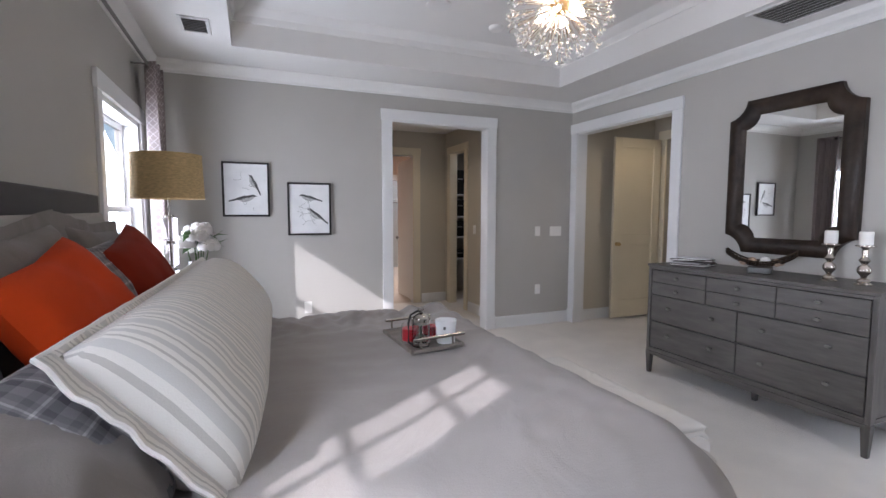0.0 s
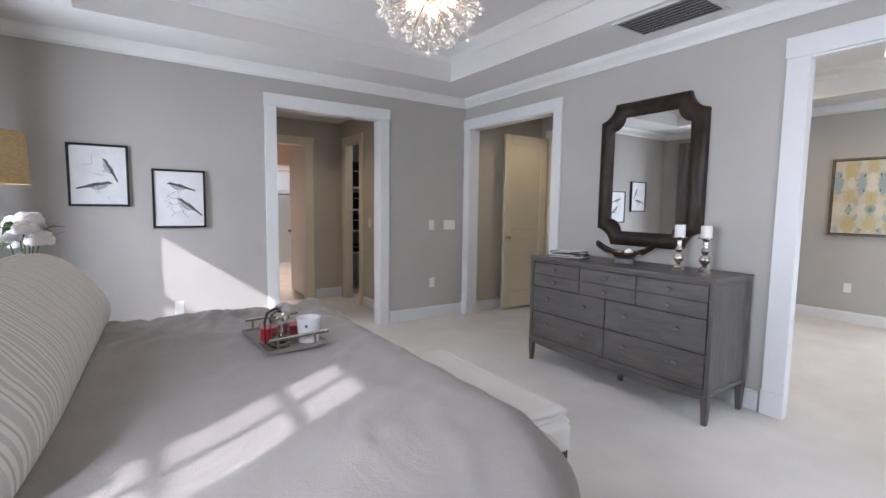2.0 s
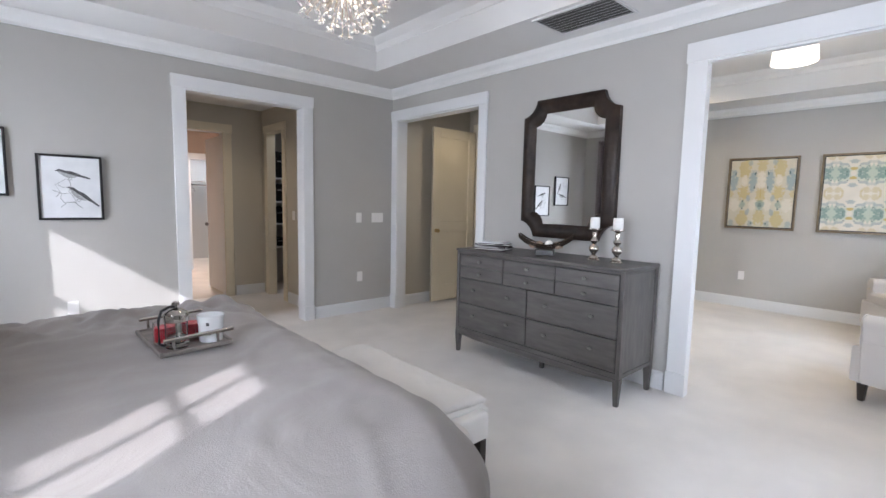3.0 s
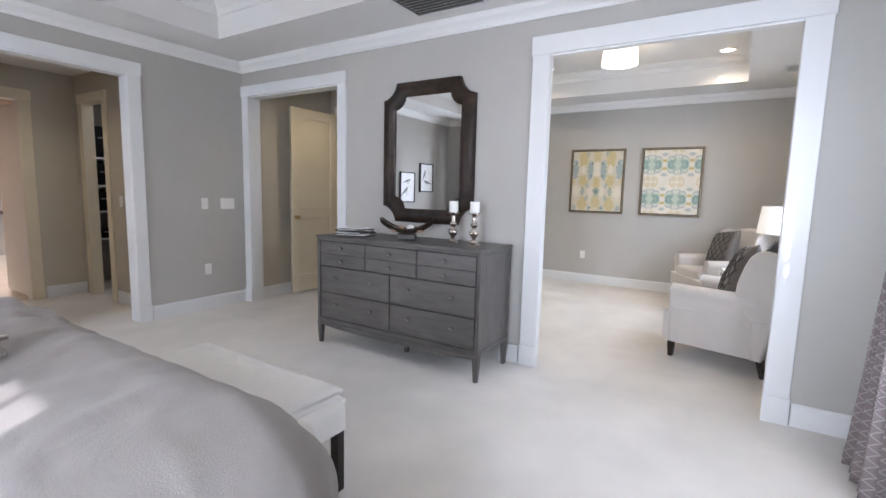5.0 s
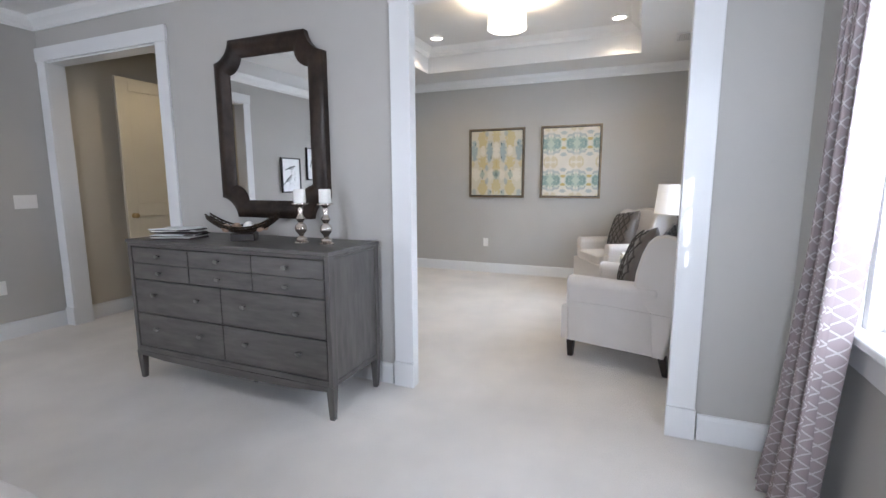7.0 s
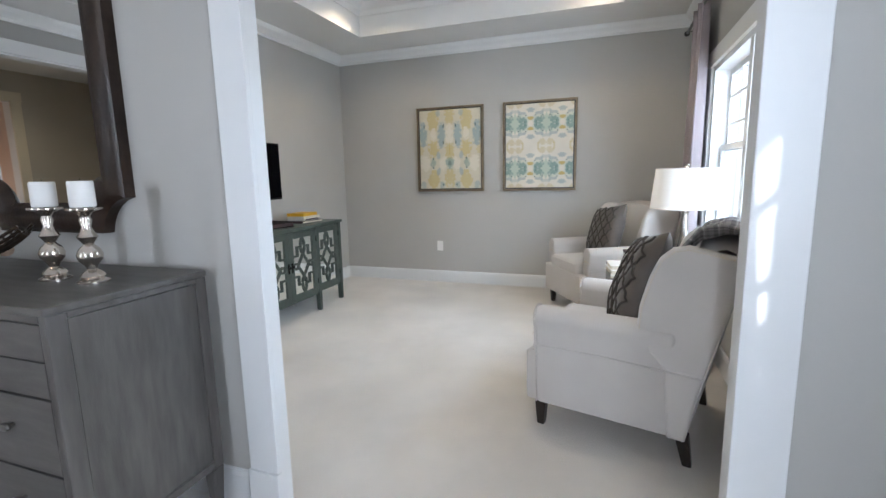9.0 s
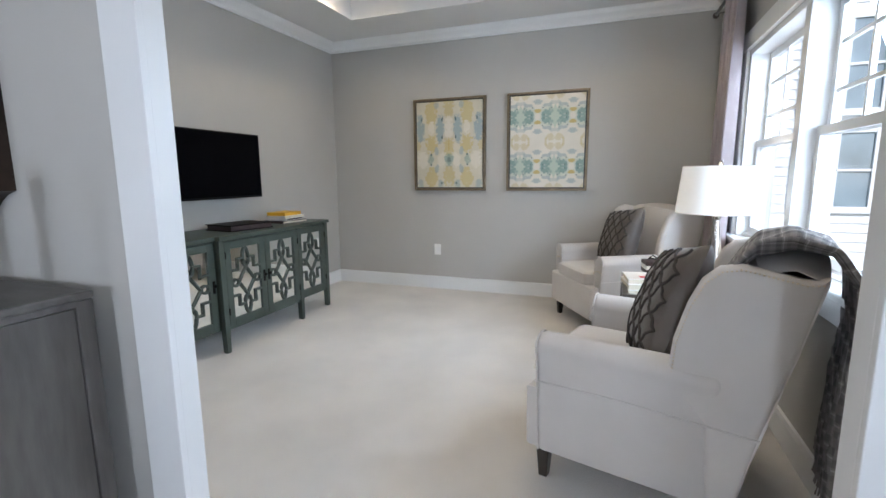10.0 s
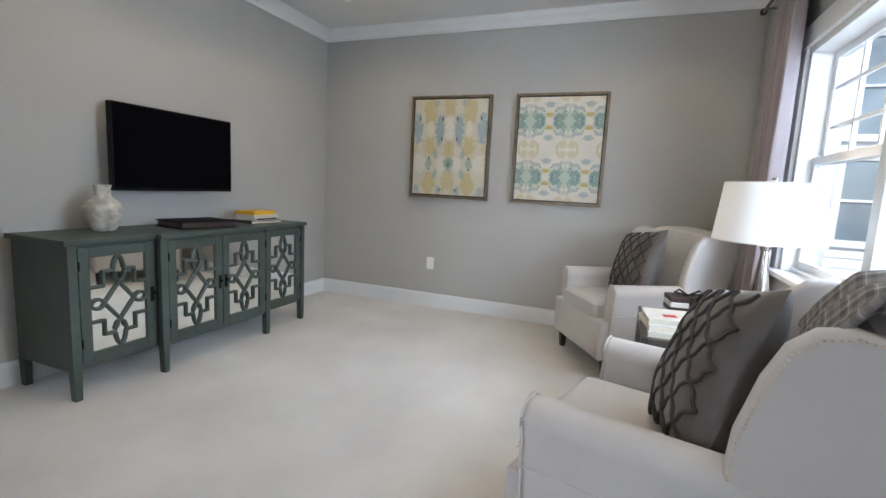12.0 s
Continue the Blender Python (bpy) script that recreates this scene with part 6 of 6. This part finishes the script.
def armchair(label, at, nails):
    c = thing("armchair", label, "armchair", at, "wing armchairs")
    bm = bmesh.new()
    prism(bm, [(-0.36, 0.14), (0.36, 0.14), (0.365, 0.40), (-0.365, 0.40)], "y", -0.36, 0.378, 0.02, 3)
    part("base", bm, CREAMCLOTH, c, smooth=True)
    bm = bmesh.new()
    box(bm, (-0.265, -0.30, 0.37), (0.265, 0.37, 0.505), 0.045, 4)
    part("seat_cushion", bm, CREAMCLOTH, c, smooth=True)
    bm = bmesh.new()
    for z in (0.392, 0.483):
        tube(bm, [(-0.258, -0.2, z), (-0.262, 0.33, z), (-0.235, 0.366, z), (0.235, 0.366, z), (0.262, 0.33, z), (0.258, -0.2, z)], 0.006, 6)
    part("welt", bm, CREAMCLOTH, c, smooth=True)
    for s in (1, -1):
        bm = bmesh.new()
        prof = [(0.30, 0.14), (0.375, 0.14), (0.395, 0.40), (0.405, 0.52)]
        prof += [(0.355 + 0.062 * math.cos(a), 0.585 + 0.058 * math.sin(a)) for a in [radians(q) for q in range(-30, 211, 20)]]
        prof += [(0.29, 0.50), (0.285, 0.40)]
        prism(bm, [(s * p, q) for p, q in prof], "y", -0.32, 0.315, 0.022, 3)
        part("arm", bm, CREAMCLOTH, c, "rolled arm", smooth=True)
        bm = bmesh.new()
        tube(bm, [(s * p, 0.312, q) for p, q in prof], 0.005, 6)
        tube(bm, [(s * 0.399, 0.32, 0.445), (s * 0.402, 0.0, 0.452), (s * 0.409, -0.30, 0.445), (s * 0.410, -0.43, 0.44)], 0.0045, 6)
        part("arm_welt", bm, CREAMCLOTH, c, "corded seam round the arm front", smooth=True)
        bm = bmesh.new()
        side = [(-0.20, 0.52), (-0.155, 0.60), (-0.165, 0.72), (-0.20, 0.85), (-0.235, 0.93), (-0.28, 0.972), (-0.34, 0.985), (-0.42, 0.970), (-0.50, 0.955), (-0.55, 0.965), (-0.50, 0.72), (-0.43, 0.45), (-0.37, 0.14), (-0.30, 0.14), (-0.27, 0.45)]
        prism(bm, side, "x", s * 0.335, s * 0.408, 0.022, 3)
        part("wing", bm, CREAMCLOTH, c, "curved wing panel", smooth=True)
        if nails:
            line = [(-0.158, 0.62), (-0.165, 0.72), (-0.20, 0.85), (-0.235, 0.93), (-0.28, 0.972), (-0.34, 0.985), (-0.42, 0.970), (-0.50, 0.955), (-0.548, 0.962)]
            bm = bmesh.new()
            for (a, b), (d, e) in zip(line, line[1:]):
                n = max(2, int(math.hypot(d - a, e - b) / 0.0115))
                for q in range(n):
                    f = q / n
                    ball(bm, (s * 0.4085, a + (d - a) * f * 1.0 - 0.0 + (0.012 if e > b and a > -0.3 else 0) * -1, b + (e - b) * f - 0.012), 0.0033, 6, 4)
            ob = part("nail_trim", bm, NAILS, c, "row of pale brass nail heads", smooth=True)
            ob["kind"] = "stuff"
            bm = bmesh.new()
            for q in range(14):
                ball(bm, (s * (0.285 + 0.010 * q), 0.317, 0.50 + 0.028 * math.sin(q * 0.22)), 0.0033, 6, 4)
            ob = part("nail_trim", bm, NAILS, c, "row of pale brass nail heads", smooth=True)
            ob["kind"] = "stuff"

    def back(u, v):
        x = -0.36 + 0.72 * u
        z = 0.42 + 0.535 * v + 0.03 * v * math.sin(u * math.pi)
        y = -0.24 - 0.15 * v ** 1.1 - 0.035 * math.sin(u * math.pi) * 0 + 0.05 * math.sin(u * math.pi) * (1 - 0.4 * v)
        return (x, y, z)

    def rear(u, v):
        x = -0.40 + 0.80 * u
        z = 0.14 + 0.81 * v + 0.035 * v * math.sin(u * math.pi)
        y = -0.36 - 0.19 * v - 0.02 * math.sin(u * math.pi)
        return (x, y, z)

    nu, nv = 16, 14
    bm = bmesh.new()
    A = [[bm.verts.new(back(i / nu, j / nv)) for j in range(nv + 1)] for i in range(nu + 1)]
    B = [[bm.verts.new(rear(i / nu, j / nv)) for j in range(nv + 1)] for i in range(nu + 1)]
    for M in (A, B):
        for i in range(nu):
            for j in range(nv):
                bm.faces.new((M[i][j], M[i + 1][j], M[i + 1][j + 1], M[i][j + 1]))
    T = []
    for i in range(nu + 1):
        p = (A[i][nv].co + B[i][nv].co) / 2 + Vector((0, 0, 0.028))
        T.append(bm.verts.new(p))
    for i in range(nu):
        bm.faces.new((A[i][nv], A[i + 1][nv], T[i + 1], T[i]))
        bm.faces.new((T[i], T[i + 1], B[i + 1][nv], B[i][nv]))
    for i in (0, nu):
        for j in range(nv):
            bm.faces.new((A[i][j], A[i][j + 1], B[i][j + 1], B[i][j]))
    part("backrest", bm, CREAMCLOTH, c, smooth=True)
    for fx in (-0.33, 0.33):
        for fy in (-0.35, 0.30):
            bm = bmesh.new()
            t = bmesh.new()
            bmesh.ops.create_cube(t, size=2)
            for v in t.verts:
                r = 0.018 if v.co.z < 0 else 0.028
                v.co = Vector((fx + v.co.x * r, fy + v.co.y * r - (0.03 if fy < 0 and v.co.z < 0 else 0), 0 if v.co.z < 0 else 0.145))
            bmesh.ops.bevel(t, geom=t.edges[:], offset=0.004, segments=1, affect="EDGES")
            merge(bm, t)
            part("leg", bm, DARKWOOD, c, "dark tapered foot")
    return c


CHA, CHB = pose(5.09, -0.05, 0, 0, 0, -15), pose(7.14, 0.10, 0, 0, 0, 30.7)
armchair("cream wing armchair with nail-head trim and draped throw", CHA, True)
armchair("cream wing armchair in the corner by the window", CHB, True)


def cord_pillow(at, label, seed):
    p = thick_pillow("throw_pillow", 0.50, 0.50, 0.19, GREYPILLOW, at, label, seed=seed)
    for d in (1, -1):
        for k in range(-3, 4):
            bm = bmesh.new()
            pts = []
            for q in range(-24, 25):
                f = q / 24
                a, b = (f * 0.9 + k * 0.44) + 0.028 * math.sin(f * 24), d * (f * 0.9)
                if abs(a) < 0.90 and abs(b) < 0.90:
                    fa, fb = 1 - abs(a) ** 2.6, 1 - abs(b) ** 2.6
                    z = 0.095 * (fa * fb) ** 0.42 + 0.008 * noise.noise(Vector((a * 2.2 + seed * 7.1, b * 2.2, 3.0)))
                    pts.append((a * 0.25, b * 0.25, z + 0.002))
            if len(pts) > 3:
                tube(bm, pts, 0.0058, 6)
                part("cord", bm, GREYCORD, p, smooth=True)
            else:
                bm.free()
    return p


def seat_back(tilt, x, y, z, roll=0.0, turn=0.0):
    """A cushion's pose in a chair: facing forward (+y), leaning back."""
    return pose(x, y, z) @ Matrix.Rotation(radians(turn), 4, "Z") @ Matrix.Rotation(radians(180), 4, "Z") @ Matrix.Rotation(radians(90 - tilt), 4, "X") @ Matrix.Rotation(radians(roll), 4, "Z")


cord_pillow(CHA @ seat_back(20, -0.02, -0.08, 0.735, 12, 18), "grey satin pillow with dark corded lattice", 11)
cord_pillow(CHB @ seat_back(18, 0.0, -0.07, 0.735, 8, -6), "grey satin pillow with dark corded lattice", 12)

throw = thing("throw_blanket", "soft grey plaid throw draped over the armchair back", "throw", CHA)


THROW_LINE = [(-0.275, 0.86), (-0.31, 0.93), (-0.37, 1.005), (-0.46, 1.035), (-0.555, 1.02), (-0.615, 0.94), (-0.625, 0.78), (-0.61, 0.60), (-0.60, 0.42), (-0.60, 0.26)]


def throw_at(u, v):
    f = v * (len(THROW_LINE) - 1)
    i = min(int(f), len(THROW_LINE) - 2)
    f -= i
    (ya, za), (yb, zb) = THROW_LINE[i], THROW_LINE[i + 1]
    y, z = ya + (yb - ya) * f, za + (zb - za) * f
    x = -0.41 + 0.56 * u * (1 - 0.25 * v) + 0.03 * math.sin(v * 6) + 0.02
    n = 0.020 * math.sin(u * 17 + 1.6 * math.sin(v * 4)) + 0.016 * noise.noise(Vector((u * 5, v * 6, 0)))
    back = min(1, max(0, (v - 0.35) * 4))
    return (x, y - abs(n) * back, z + (n + 0.018) * (1 - back))


grid_surface(throw_at, 36, 70, THROW, "cloth", throw, (0.9, 1.3), thick=0.012)
bm = bmesh.new()
for k in range(46):
    x, y, z = throw_at(k / 45, 1.0)
    tube(bm, [(x, y, z), (x + random.uniform(-0.006, 0.006), y - 0.006, z - 0.05), (x + random.uniform(-0.01, 0.01), y, z - 0.09)], 0.003, 4)
ob = part("fringe", bm, THROW, throw, "twisted fringe")
ob["kind"] = "stuff"

# ---- side table between the chairs ----
side = thing("side_table", "mirrored square side table between the armchairs", "table", pose(6.13, -0.29, 0))
bm = bmesh.new()
for a, b, c, d in ((-0.33, 0.33, -0.32, -0.29), (-0.33, 0.33, 0.29, 0.32), (-0.33, -0.30, -0.29, 0.29), (0.30, 0.33, -0.29, 0.29)):
    box(bm, (a, c, 0.545), (b, d, 0.58), 0.003)
part("frame", bm, PEWTER, side)
boxpart("top", (-0.30, -0.29, 0.560), (0.30, 0.29, 0.572), MIRROR, side, 0.001, "mirrored glass top")
boxpart("shelf", (-0.31, -0.30, 0.16), (0.31, 0.30, 0.175), PEWTER, side)
for a in (-0.315, 0.315):
    for b in (-0.305, 0.305):
        boxpart("leg", (a - 0.015, b - 0.015, 0), (a + 0.015, b + 0.015, 0.545), PEWTER, side)
book(6.08, -0.13, 0.5725, 0.30, 0.24, 0.035, 100, WHITEBOOK, "cream bound book on the side table")
book(6.08, -0.13, 0.608, 0.29, 0.23, 0.030, 97, WHITEBOOK, "cream bound book with a printed picture")
bm = bmesh.new()
box(bm, (-0.032, -0.022, 0), (0.032, 0.022, 0.0015))
tagged(part("bookmark_card", bm, REDCANDLE, at=pose(6.04, -0.10, 0.6385, 0, 0, 100)), "small red printed card on a book", "card")
gift = thing("tied_books", "black and white book bundle tied with dark ribbon", "books", pose(6.29, -0.20, 0.5725, 0, 0, 100))
for k, m in enumerate((DARKBOOK, WHITEBOOK, DARKBOOK, WHITEBOOK, DARKBOOK)):
    boxpart("book", (-0.10, -0.07, k * 0.026), (0.10, 0.07, k * 0.026 + 0.025), m, gift, 0.002)
boxpart("ribbon", (-0.012, -0.072, -0.0005), (0.012, 0.072, 0.133), BLACKF, gift, 0.001)
bm = bmesh.new()
for s in (1, -1):
    tube(bm, [(0, 0, 0.134), (s * 0.05, 0.01, 0.165), (s * 0.07, 0.0, 0.145), (0, 0, 0.136)], 0.006, 6)
part("bow", bm, BLACKF, gift, smooth=True)
lamp2 = thing("table_lamp", "polished nickel table lamp with white drum shade, lit", "lamp", pose(6.09, -0.465, 0.573))
bm = bmesh.new()
lathe(bm, [(0.09, 0), (0.092, 0.012), (0.085, 0.02), (0.088, 0.05), (0.078, 0.10), (0.055, 0.18), (0.034, 0.27), (0.022, 0.36), (0.017, 0.42), (0.026, 0.43), (0.026, 0.44), (0.010, 0.45), (0.008, 0.50), (0.002, 0.50)], seg=36)
part("base", bm, CHROME, lamp2, smooth=True)
bm = bmesh.new()
tube(bm, [(0, 0, 0.49), (0, 0, 0.73)], 0.004, 6)
ball(bm, (0, 0, 0.745), 0.014, 12, 8)
part("finial", bm, CHROME, lamp2, smooth=True)
drum_shade(lamp2, 0.462, 0.728, 0.222, 0.195, SHADEGLOW, "white linen drum shade", WHITECLOTH)
bulb("table_lamp_bulb", (6.09, -0.465, 1.17), 5, (1.0, 0.82, 0.58), 0.04)
